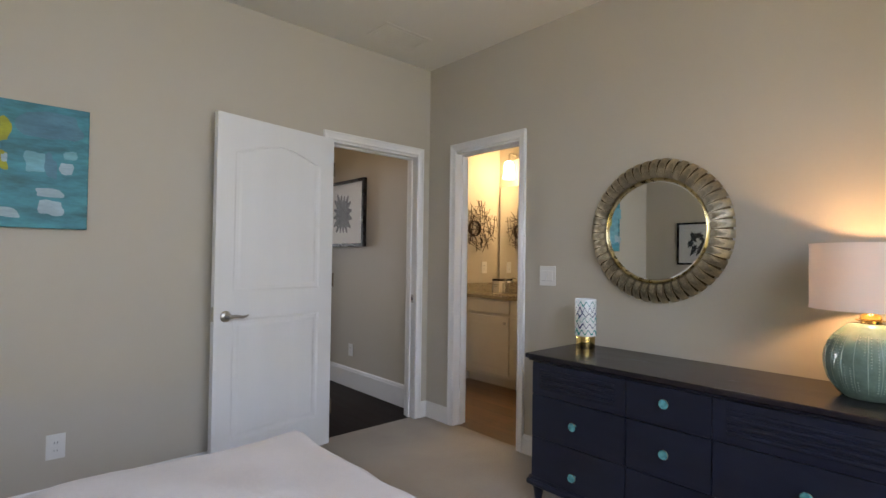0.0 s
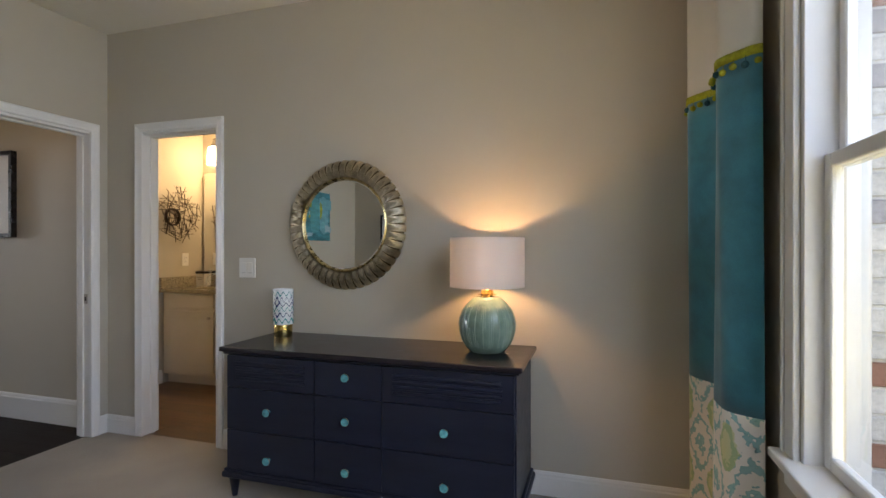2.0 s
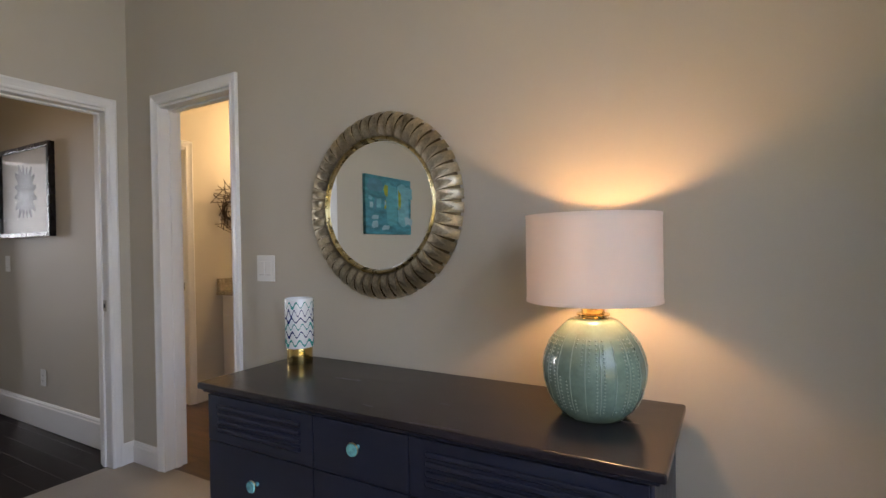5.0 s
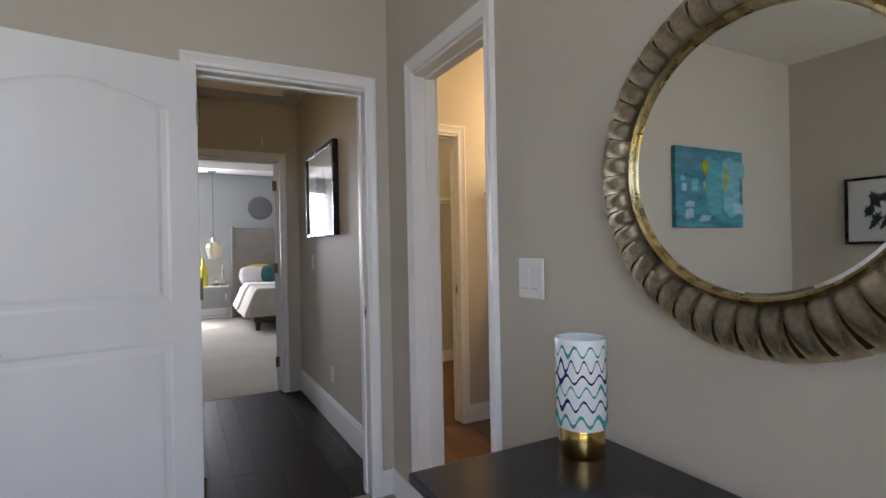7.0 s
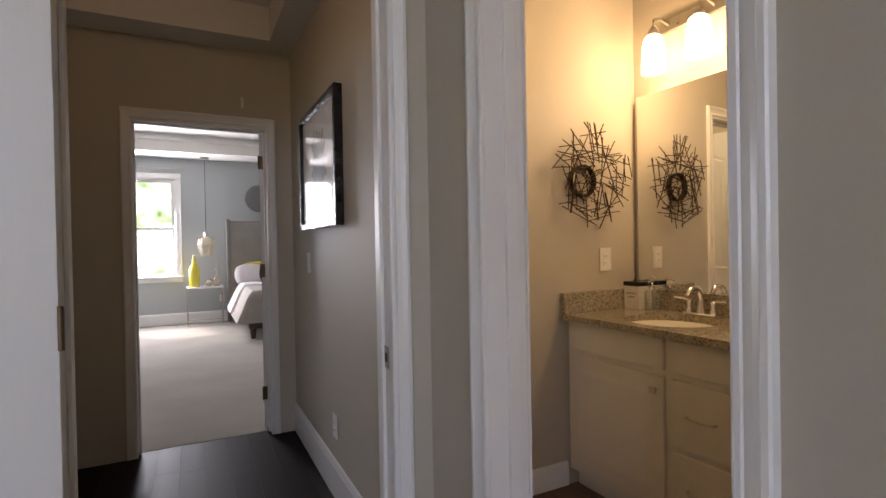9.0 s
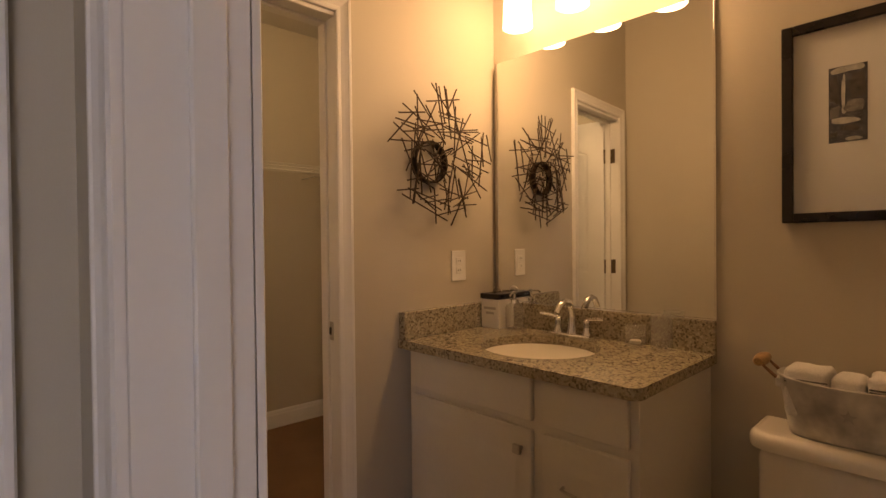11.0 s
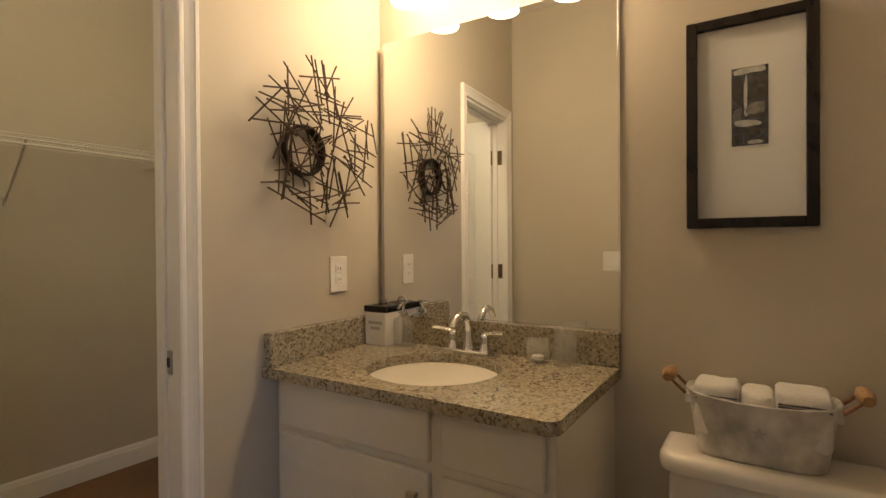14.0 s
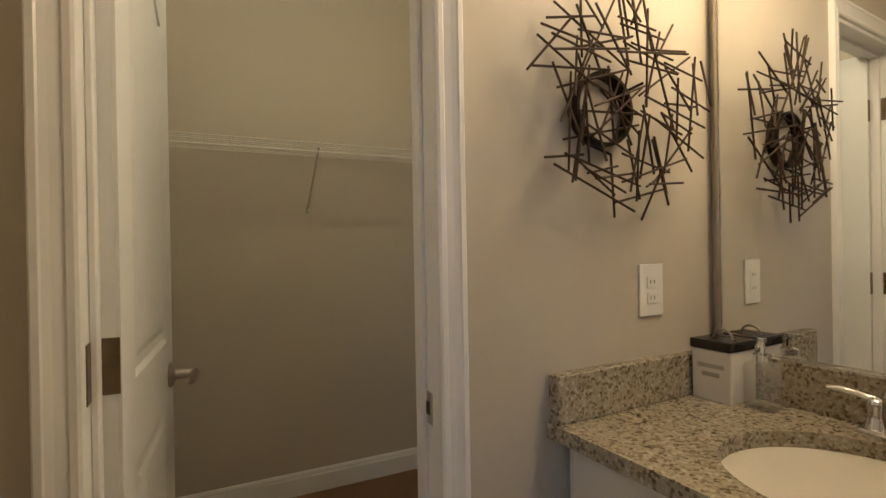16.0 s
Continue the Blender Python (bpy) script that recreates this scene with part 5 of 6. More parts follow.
while made < 92:
    if made < 9:
        an = made * 0.70 + 0.2
        p = (rx_ - 0.080 * math.cos(an), rz_ - 0.080 * math.sin(an))
        q = (rx_ + rg.uniform(0.05, 0.13) * math.cos(an + 0.3), rz_ + rg.uniform(0.05, 0.13) * math.sin(an + 0.3))
    else:
        an, r = made * 2.39996 + rg.gauss(0, 0.2), rg.uniform(0.10, 0.262)
        pick = rg.random()
        if pick < 0.5:
            ori = an + rg.gauss(0, 0.30)
        elif pick < 0.70:
            ori = an + math.pi / 2 + rg.gauss(0, 0.30)
        else:
            ori = rg.choice((0.05, 1.5)) + rg.gauss(0, 0.2)
        L = rg.uniform(0.11, 0.24)
        c = (ax_ + r * math.cos(an), az_ + r * math.sin(an))
        p = (c[0] - L / 2 * math.cos(ori), c[1] - L / 2 * math.sin(ori))
        q = (c[0] + L / 2 * math.cos(ori), c[1] + L / 2 * math.sin(ori))
        if any(math.hypot(e[0] - ax_, e[1] - az_) > 0.279 or math.hypot(e[0] - rx_, e[1] - rz_) < 0.072 for e in (p, q)):
            continue
    d0, d1 = rg.uniform(0.046, 0.088), rg.uniform(0.046, 0.088)
    part("rod", tube(bmesh.new(), [(p[0], BN - d0, p[1]), (q[0], BN - d1, q[1])], 0.0027, 6), M_ROD, wa)
    made += 1

bp, bpt = picture("framed_print", 'x', BE, -1, 2.336, 2.630, 1.294, 1.850, 0.027, 0.026, "black-framed waterfall photograph on a white mount")
PHOTO = mat("dark_photo_print", (0.085, 0.088, 0.10), 0.5, var=0.8, vs=28, grain=0.5, gs=70, bump=0)
part("photograph", box(bpt(2.441, 0.0117, 1.508), bpt(2.523, 0.0125, 1.712)), PHOTO, bp, "dark waterfall photograph")
WATER = mat("pale_photo_water", (0.50, 0.49, 0.46), 0.5, var=0.3, vs=40, grain=0.3, bump=0)
CLIFF = mat("dark_photo_cliff", (0.075, 0.064, 0.056), 0.5, var=0.6, vs=60, grain=0.4, gs=160, bump=0)
MIST = mat("grey_photo_mist", (0.20, 0.19, 0.175), 0.5, var=0.4, vs=50, grain=0.3, bump=0)
for nm, m, ca, cz, ra, rz, sd in (
        ("photo_sky", WATER, 2.482, 1.703, 0.040, 0.010, 44), ("photo_cliff", CLIFF, 2.461, 1.655, 0.018, 0.042, 45), ("photo_cliff", CLIFF, 2.510, 1.650, 0.013, 0.038, 46),
        ("photo_mist", MIST, 2.468, 1.603, 0.022, 0.020, 47), ("photo_mist", MIST, 2.510, 1.590, 0.012, 0.018, 48), ("photo_water", WATER, 2.491, 1.645, 0.0045, 0.052, 41),
        ("photo_water", WATER, 2.489, 1.596, 0.007, 0.012, 42), ("photo_water", WATER, 2.488, 1.566, 0.033, 0.010, 43), ("photo_rock", CLIFF, 2.478, 1.545, 0.022, 0.009, 49),
        ("photo_rock", CLIFF, 2.512, 1.530, 0.010, 0.007, 50), ("photo_water", WATER, 2.470, 1.516, 0.018, 0.006, 51)):
    part(nm, blot(bpt, ca, cz, ra, rz, 0.0118 + 0.0004 * (sd - 40) / 4, sd, 0.16), m, bp)

# things on the counter
tx, ty = 4.148, 3.652
tb = thing("tissue_box", (tx, ty, CT), "white tissue canister with black lid and ring handle", "tissue box")
part("box_body", box((tx - 0.050, ty - 0.049, CT), (tx + 0.050, ty + 0.049, CT + 0.122), 0.004, 2), M_PLASTIC, tb, "white printed canister")
lid = part("lid", box((tx - 0.053, ty - 0.052, CT + 0.122), (tx + 0.053, ty + 0.052, CT + 0.145), 0.003, 2), M_BLACK, tb, "black lid")
part("ring_handle", tube(bmesh.new(), [(tx, ty + 0.024 * math.cos(a), CT + 0.144 + 0.022 * math.sin(a)) for a in [math.pi * k / 12 for k in range(13)]], 0.003, 8), M_NICKEL, lid, "metal ring handle", True)
for k, (w, z) in enumerate(((0.066, 0.084), (0.044, 0.064))):
    part("print_bar", box((tx - 0.0508, ty - w / 2, CT + z - 0.005), (tx - 0.0498, ty + w / 2, CT + z + 0.005)), M_GREYTEXT, tb, "faded print line")

dx_, dy_ = 4.150, 3.562
sd = thing("soap_dispenser", (dx_, dy_, CT), "clear glass soap dispenser with chrome pump", "soap dispenser")
part("bottle", capped(bmesh.new(), [(0.034, 0.0), (0.038, 0.004), (0.038, 0.088), (0.034, 0.10), (0.018, 0.108)], (dx_, dy_, CT), 28), thin_glass("soap_glass", 0.17), sd, "clear glass bottle of pale soap", True)
part("collar", capped(bmesh.new(), [(0.019, 0.108), (0.019, 0.122), (0.007, 0.126), (0.006, 0.146), (0.010, 0.150), (0.010, 0.158)], (dx_, dy_, CT), 18), M_CHROME, sd, "", True)
part("pump_spout", tube(bmesh.new(), [(dx_, dy_, CT + 0.153), (dx_ - 0.035, dy_ - 0.012, CT + 0.151), (dx_ - 0.048, dy_ - 0.016, CT + 0.143)], 0.0045, 8), M_CHROME, sd, "", True)


def tumbler(x, y, r, h, label, name="glass_tumbler"):
    g = thing(name, (x, y, CT), label, "glass", "glasses on the counter")
    part("glass", lathe(bmesh.new(), [(0.0, 0.001), (r * 0.94, 0.001), (r * 0.97, 0.006), (r, h), (r - 0.003, h), (r * 0.92, 0.012), (0.0, 0.012)], (x, y, CT), 28), M_GLASS, g, "", 2)


tumbler(4.150, 3.042, 0.036, 0.075, "short clear glass candle tumbler")
bm = capped(bmesh.new(), [(0.019, 0.0135), (0.019, 0.022), (0.017, 0.023)], (4.150, 3.042, CT), 20)
cd = thing("tea_light", (4.150, 3.042, CT + 0.0125), "white tea light inside a clear tumbler", "candle")
part("wax", bm, M_PLASTIC, cd, "", True)
tumbler(4.166, 2.960, 0.036, 0.118, "tall clear drinking glass by the backsplash")

# toilet with zinc bucket
TY = 2.438
tt = thing("toilet", (3.984, TY, 0), "white porcelain toilet with closed lid", "toilet")
part("tank", box((4.066, TY - 0.212, 0.36), (BE - 0.012, TY + 0.224, 0.680), 0.030, 4), M_PORCELAIN, tt, "", True)
bm = bmesh.new()
lid_rings = []
for grow, z in ((-0.012, 0.678), (-0.002, 0.681), (0.0, 0.690), (0.0, 0.706), (-0.004, 0.717), (-0.012, 0.7235), (-0.022, 0.725)):
    lx0, lx1, ly0, ly1 = 4.040 - grow, BE - 0.008, TY - 0.235 - grow, TY + 0.246 + grow
    rc_ = 0.060 + grow
    loop_ = [(lx0 + rc_ - rc_ * math.sin(a_), ly0 + rc_ - rc_ * math.cos(a_)) for a_ in [math.pi / 2 * k / 8 for k in range(9)]]
    loop_ += [(lx0 + rc_ - rc_ * math.cos(a_), ly1 - rc_ + rc_ * math.sin(a_)) for a_ in [math.pi / 2 * k / 8 for k in range(9)]]
    loop_ = [(lx1, ly0)] + loop_ + [(lx1, ly1)]
    lid_rings.append([bm.verts.new((x, y, z)) for x, y in loop_])
for p, q in zip(lid_rings, lid_rings[1:]):
    for k in range(len(p)):
        bm.faces.new((p[k], p[(k + 1) % len(p)], q[(k + 1) % len(p)], q[k]))
bm.faces.new(lid_rings[0][::-1])
bm.faces.new(lid_rings[-1])
bmesh.ops.recalc_face_normals(bm, faces=bm.faces)
part("tank_lid", bm, M_PORCELAIN, tt, "", True)
part("bowl", lathe(bmesh.new(), [(0.0, 0.0), (0.095, 0.0), (0.10, 0.02), (0.085, 0.10), (0.10, 0.20), (0.155, 0.33), (0.175, 0.385), (0.14, 0.39), (0.0, 0.38)], (3.717, TY, 0.003), 36, 'z', 1.28, 1.0), M_PORCELAIN, tt, "", 2)
part("pedestal", box((3.759, TY - 0.09, 0.003), (4.186, TY + 0.09, 0.38), 0.04, 4), M_PORCELAIN, tt, "", True)
part("seat", capped(bmesh.new(), [(0.17, 0.388), (0.18, 0.395), (0.18, 0.415), (0.165, 0.42)], (3.717, TY, 0.003), 36, 'z', 1.25, 1.0), M_PORCELAIN, tt, "closed seat and lid", True)

bz, BX, BY = 0.725, 4.136, 2.462
bk = thing("zinc_bucket", (BX, BY, bz), "oval galvanised zinc tub with wooden handles on the toilet tank", "bucket")


def tub_ring(bm, h, wx, wy, lift=0.0, n=56):
    """A ring of the tub: a rounded oblong whose ends may rise."""
    ring = []
    for k in range(n):
        an = 2 * math.pi * k / n
        c, q = math.cos(an), math.sin(an)
        u, v = math.copysign(abs(c) ** 0.66, c), math.copysign(abs(q) ** 0.66, q)
        ring.append(bm.verts.new((BX + wx * u, BY + wy * v, bz + h + lift * v * v)))
    return ring


bm = bmesh.new()
rings = [tub_ring(bm, *q) for q in ((0.002, 0.040, 0.10), (0.001, 0.056, 0.130), (0.006, 0.059, 0.134), (0.020, 0.060, 0.137), (0.144, 0.0835, 0.1565, 0.010), (0.150, 0.0855, 0.1585, 0.010), (0.150, 0.0825, 0.1555, 0.010), (0.02, 0.057, 0.133), (0.008, 0.04, 0.10))]
for p, q in zip(rings, rings[1:]):
    for k in range(len(p)):
        bm.faces.new((p[k], p[(k + 1) % len(p)], q[(k + 1) % len(p)], q[k]))
bm.faces.new(rings[0][::-1])
bm.faces.new(rings[-1])
bmesh.ops.recalc_face_normals(bm, faces=bm.faces)
part("tub_wall", bm, M_ZINC, bk, "", 2)
bm = bmesh.new()
pts = [v.co.copy() for v in tub_ring(bm, 0.150, 0.0855, 0.1585, 0.010)]
bm.clear()
part("rolled_rim", tube(bm, pts + [pts[0]], 0.0032, 6), M_ZINC, bk, "", True)
bm = bmesh.new()
star = []
for k in range(10):
    an, r = math.pi / 2 + math.pi * k / 5, 0.019 if k % 2 == 0 else 0.008
    y, z = BY + r * math.cos(an), 0.082 + r * math.sin(an)
    star.append(bm.verts.new((BX - 0.0612 - 0.0235 * (z - 0.02) / 0.124 - 0.0006, y, bz + z)))
bm.faces.new(star)
bmesh.ops.solidify(bm, geom=bm.faces[:], thickness=0.0008)
part("star_emblem", bm, M_GREYTEXT, bk, "faded star emblem")
for s in (-1, 1):
    yc = BY + s * 0.157
    h = part("handle_wire", tube(bmesh.new(), [(BX - 0.036, yc - s * 0.006, bz + 0.140), (BX - 0.036, yc + s * 0.018, bz + 0.160), (BX - 0.036, yc + s * 0.044, bz + 0.184), (BX + 0.036, yc + s * 0.044, bz + 0.184), (BX + 0.036, yc + s * 0.018, bz + 0.160), (BX + 0.036, yc - s * 0.006, bz + 0.140)], 0.0045, 8), M_ROPE, bk, "reddish brown leather handle loop", True)
    part("wooden_grip", capped(bmesh.new(), [(0.010, -0.046), (0.014, -0.040), (0.015, -0.026), (0.018, -0.010), (0.018, 0.010), (0.015, 0.026), (0.014, 0.040), (0.010, 0.046)], (BX, yc + s * 0.044, bz + 0.184), 16, 'x'), M_HANDLEWOOD, h, "turned wooden grip", True)
    part("handle_lug", bx(bmesh.new(), (BX - 0.042, yc - s * 0.016, bz + 0.122), (BX + 0.042, yc + s * 0.004, bz + 0.150), 0.004, 1), M_ZINC, bk)
for k, (yc, hw, top) in enumerate(((BY + 0.090, 0.050, 0.181), (BY + 0.004, 0.034, 0.172), (BY - 0.088, 0.054, 0.184))):
    tw = thing("folded_towel", (BX, yc, bz + 0.06), "folded white terry towel with grey stripes" if k != 1 else "folded plain white terry towel", "towel", "towels in the zinc tub")
    bm = box((BX - 0.058, yc - hw, bz + 0.05), (BX + 0.056, yc + hw, bz + top), 0.016, 4)
    bmesh.ops.subdivide_edges(bm, edges=bm.edges[:], cuts=2, use_grid_fill=True)
    for v in bm.verts:
        v.co += Vector((0.003 * noise.noise(v.co * 40), 0.003 * noise.noise(v.co * 45), 0.004 * noise.noise(v.co * 38 + Vector((3, 1, k)))))
    part("fold", bm, M_TOWEL, tw, "", 2)
    if k != 1:
        for dz in (0.026, 0.033):
            part("stripe", box((BX - 0.0622, yc - hw * 0.93, bz + top - dz - 0.0032), (BX - 0.055, yc + hw * 0.93, bz + top - dz), 0.001, 1), M_STRIPE, tw, "thin grey stripe")

# shower curtain, rod and bath
keys = [(4.222, 2.135), (4.165, 2.165), (4.10, 2.120), (4.03, 2.165), (3.96, 2.130), (3.89, 2.228), (3.84, 2.170), (3.785, 2.236), (3.750, 2.200), (3.725, 2.238), (3.703, 2.238), (3.691, 2.200), (3.690, 2.165), (3.700, 2.144), (3.738, 2.138)]
SC = smooth_path(keys, 6)
sc_ = thing("shower_curtain", (3.96, 2.147, 0.12), "off-white shower curtain with grey cowhide spots, drawn aside", "shower curtain")
bm = fold_sheet(SC, 0.12, 2.108, 24, 0.006)
for v in bm.verts:
    v.co.y += 0.054 * (1.25 - v.co.z) if v.co.z > 0.75 else 0.027 - 0.12 * (0.75 - v.co.z)
o = part("cloth", bm, M_COW, sc_)
sm = o.modifiers.new("thickness", 'SOLIDIFY')
sm.thickness = 0.003
ln = thing("shower_liner", (4.12, 2.05, 0.12), "plain shower liner gathered behind the spotted curtain, taupe darkened for its shadow", "shower curtain")
bm = fold_sheet(smooth_path([(3.760, 2.134), (3.748, 2.100), (3.745, 2.064), (3.790, 2.030), (3.850, 2.066), (3.920, 2.036), (4.000, 2.070), (4.100, 2.036), (4.219, 2.060)], 6), 0.12, 2.108, 12, 0.005)
for v in bm.verts:
    v.co.y += 0.054 * (1.25 - v.co.z) if v.co.z > 0.75 else 0.027 - 0.06 * (0.75 - v.co.z)
o = part("liner_cloth", bm, M_LINER, ln)
sm = o.modifiers.new("thickness", 'SOLIDIFY')
sm.thickness = 0.002
sr = thing("shower_rod", (3.477, 2.147, 2.137), "chrome shower curtain rod across the bath", "shower rod")
part("rod", tube(bmesh.new(), [(EX + TH - 0.002, 2.147, 2.137), (BE, 2.147, 2.137)], 0.0125, 16), M_CHROME, sr, "", True)
for k in range(8):
    part("curtain_ring", tube(bmesh.new(), [(4.209 - 0.066 * k, 2.147 + 0.017 * math.cos(a), 2.130 + 0.020 * math.sin(a)) for a in [2 * math.pi * j / 14 for j in range(15)]], 0.0018, 5), M_CHROME, sr, "", True)
bt = thing("bathtub", (3.477, 1.65, 0), "white glossy alcove bathtub behind the curtain", "bathtub")
bm = bmesh.new()
bx(bm, (EX + TH + 0.002, 2.009, 0.003), (BE - 0.002, 2.078, 0.42), 0.015, 3)
bx(bm, (EX + TH + 0.002, 1.252, 0.003), (BE - 0.002, 1.32, 0.42), 0.015, 3)
bx(bm, (EX + TH + 0.002, 1.30, 0.003), (EX + TH + 0.09, 2.029, 0.42), 0.015, 3)
bx(bm, (BE - 0.09, 1.30, 0.003), (BE - 0.002, 2.029, 0.42), 0.015, 3)
bx(bm, (EX + TH + 0.05, 1.30, 0.003), (BE - 0.05, 2.029, 0.10))
part("shell", bm, M_PORCELAIN, bt)

# closet shelf
ws = thing("wire_shelf", (3.45, 5.25, 1.73), "white coated wire closet shelf with angled braces", "shelf")
SZ = 1.752
for k in range(9):
    y = 5.170 + 0.041 * k
    part("long_wire", tube(bmesh.new(), [(EX + TH + 0.003, y, SZ), (CLE - 0.31, y, SZ)], 0.0022 if k else 0.0035, 6), M_WIRE, ws)
part("front_lip", tube(bmesh.new(), [(EX + TH + 0.003, 5.145, SZ - 0.045), (CLE - 0.31, 5.145, SZ - 0.045)], 0.0052, 6), M_WIRE, ws)
part("front_lip", tube(bmesh.new(), [(EX + TH + 0.003, 5.147, SZ - 0.022), (CLE - 0.31, 5.147, SZ - 0.022)], 0.003, 6), M_WIRE, ws)
bm = bmesh.new()
for k in range(46):
    x = EX + TH + 0.02 + k * 0.031
    if x < CLE - 0.31:
        tube(bm, [(x, 5.144, SZ - 0.048), (x, 5.146, SZ + 0.003), (x, CLB - 0.004, SZ + 0.003)], 0.0011, 5)
tagged(part("cross_wires", bm, M_WIRE, ws), kind="stuff")
bm = bmesh.new()
for k in range(10):
    tube(bm, [(CLE - 0.003 - 0.031 * k, BN + TH + 0.003, SZ), (CLE - 0.003 - 0.031 * k, CLB - 0.004, SZ)], 0.0028, 6)
ws2 = thing("wire_shelf", (4.3, 4.6, 1.73), "white coated wire closet shelf along the side wall", "shelf")
part("long_wires", bm, M_WIRE, ws2)
part("front_lip", tube(bmesh.new(), [(CLE - 0.305, BN + TH + 0.003, SZ - 0.045), (CLE - 0.305, CLB - 0.004, SZ - 0.045)], 0.004, 6), M_WIRE, ws2)
bm = bmesh.new()
for k in range(54):
    y = BN + TH + 0.03 + k * 0.031
    tube(bm, [(CLE - 0.306, y, SZ - 0.048), (CLE - 0.304, y, SZ + 0.003), (CLE - 0.004, y, SZ + 0.003)], 0.0015, 5)
tagged(part("cross_wires", bm, M_WIRE, ws2), kind="stuff")
for x in (3.515,):
    part("brace", tube(bmesh.new(), [(x, 5.16, SZ - 0.02), (x + 0.01, CLB - 0.008, 1.475)], 0.0055, 8), M_WIRE, ws, "angled white support brace")
    part("brace_foot", box((x + 0.001, CLB - 0.018, 1.455), (x + 0.019, CLB, 1.495), 0.003, 1), M_WIRE, ws)
# unseen fixture, added to carry the hall's fill lamp
hll = thing("ceiling_light", (1.75, 3.65, CZ), "unseen flush ceiling light added as hall fill", "ceiling light")
part("base", capped(bmesh.new(), [(0.10, -0.001), (0.10, -0.015)], (1.75, 3.65, CZ), 28), M_TRIM, hll)
part("diffuser", capped(bmesh.new(), [(0.09, -0.015), (0.085, -0.045), (0.06, -0.065), (0.02, -0.072)], (1.75, 3.65, CZ), 28), glow_mat("hall_fill_dome", (1.0, 0.76, 0.42), 2.0), hll, "lit white glass dome, out of view", 2).visible_shadow = False
cll = thing("ceiling_light", (3.45, 4.05, CZ), "lit flush closet ceiling light, unseen and inferred", "ceiling light")
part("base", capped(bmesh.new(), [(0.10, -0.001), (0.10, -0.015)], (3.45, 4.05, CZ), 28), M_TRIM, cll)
part("diffuser", capped(bmesh.new(), [(0.09, -0.015), (0.085, -0.045), (0.06, -0.065), (0.02, -0.072)], (3.45, 4.05, CZ), 28), M_FROST, cll, "lit white glass dome, out of view", 2).visible_shadow = False

# ---- far bedroom things ----
fb = thing("bed", (3.390, 9.85, 0), "bed with grey headboard, taupe coverlet and white bedding", "bed")
part("headboard", box((2.580, 10.93, 0.05), (4.240, 11.02, 1.70), 0.02, 3), M_UPHOL, fb, "tall grey upholstered headboard")
part("headboard_border", box((2.540, 10.90, 0.0), (2.600, 11.03, 1.735), 0.01, 2), M_UPHOL, fb)
part("mattress", box((2.660, 8.92, 0.30), (4.160, 10.92, 0.60), 0.07, 4), M_LINEN, fb, "white mattress", True)
part("side_rail", box((2.680, 8.95, 0.14), (4.140, 10.92, 0.30), 0.015, 2), M_WOODBROWN, fb, "dark walnut bed frame")
for x in (2.74, 4.08):
    part("leg", capped(bmesh.new(), [(0.03, 0.003), (0.045, 0.14)], (x, 9.0, 0), 12), M_WOODBROWN, fb, "dark walnut leg")
def drape(x0, x1, y0, y1, top, fall, seed):
    bm = bmesh.new()
    g = []
    n, m_ = 40, 30
    for i in range(n + 1):
        r = []
        for j in range(m_ + 1):
            u, v = i / n, j / m_
            x, y = x0 + (x1 - x0) * u, y0 + (y1 - y0) * v
            e = max(0, 0.12 - u) / 0.12
            ey = max(0, 0.10 - v) / 0.10
            z = top - fall * max(e, ey) ** 1.2 + 0.02 * noise.noise(Vector((x * 4, y * 4, seed)))
            r.append(bm.verts.new((x + 0.10 * (1 - e) * 0, y, z)))
        g.append(r)
    for i in range(n):
        for j in range(m_):
            bm.faces.new((g[i][j], g[i + 1][j], g[i + 1][j + 1], g[i][j + 1]))
    return bm
part("coverlet", drape(2.52, 4.180, 8.80, 9.95, 0.66, 0.42, 2), M_TAUPE, fb, "taupe coverlet", 2)
part("folded_sheet", drape(2.50, 4.180, 9.75, 10.45, 0.685, 0.40, 5), M_LINEN, fb, "white folded sheet", 2)
def cushion(name, x, y, z, w, h, d, m, label, tilt):
    t = thing(name, (x, y, z), label, "cushion", "cushions on the far bed", rz=0)
    bm = bmesh.new()
    bmesh.ops.create_uvsphere(bm, u_segments=24, v_segments=14, radius=1.0)
    for v in bm.verts:
        sx, sz = v.co.x, v.co.z
        f = 1 / max(abs(sx), abs(sz), 0.35) ** 0.45
        v.co = Vector((sx * f * w / 2, v.co.y * d / 2, sz * f * h / 2 + h / 2))
    bmesh.ops.transform(bm, matrix=Matrix.Rotation(radians(tilt), 4, 'X'), verts=bm.verts)
    part("cover", bm, m, t, "", 2)
cushion("pillow", 3.040, 10.72, 0.62, 0.62, 0.40, 0.22, M_GOLDCLOTH, "mustard yellow square cushion", -14)
cushion("pillow", 3.660, 10.72, 0.62, 0.62, 0.40, 0.22, M_GOLDCLOTH, "mustard yellow square cushion", -14)
cushion("pillow", 2.880, 10.50, 0.63, 0.50, 0.36, 0.22, M_LINEN, "white bed pillow against the cushions", -18)
cushion("pillow", 3.250, 10.40, 0.64, 0.50, 0.38, 0.18, M_TEALCUSH, "dark teal velvet cushion", -20)
for x in (3.09, 3.71):
    dsc = thing("wall_disc", (x, FB1, 2.10), "round grey woven wall disc", "wall decor", "discs above the headboard")
    part("disc", capped(bmesh.new(), [(0.23, -0.002), (0.23, -0.015), (0.20, -0.025), (0.10, -0.03)], (x, FB1, 2.10), 40, 'y'), M_GREYDISC, dsc)
cs = thing("console_table", (2.195, 10.82, 0), "slim console table with pale top and thin metal legs", "table")
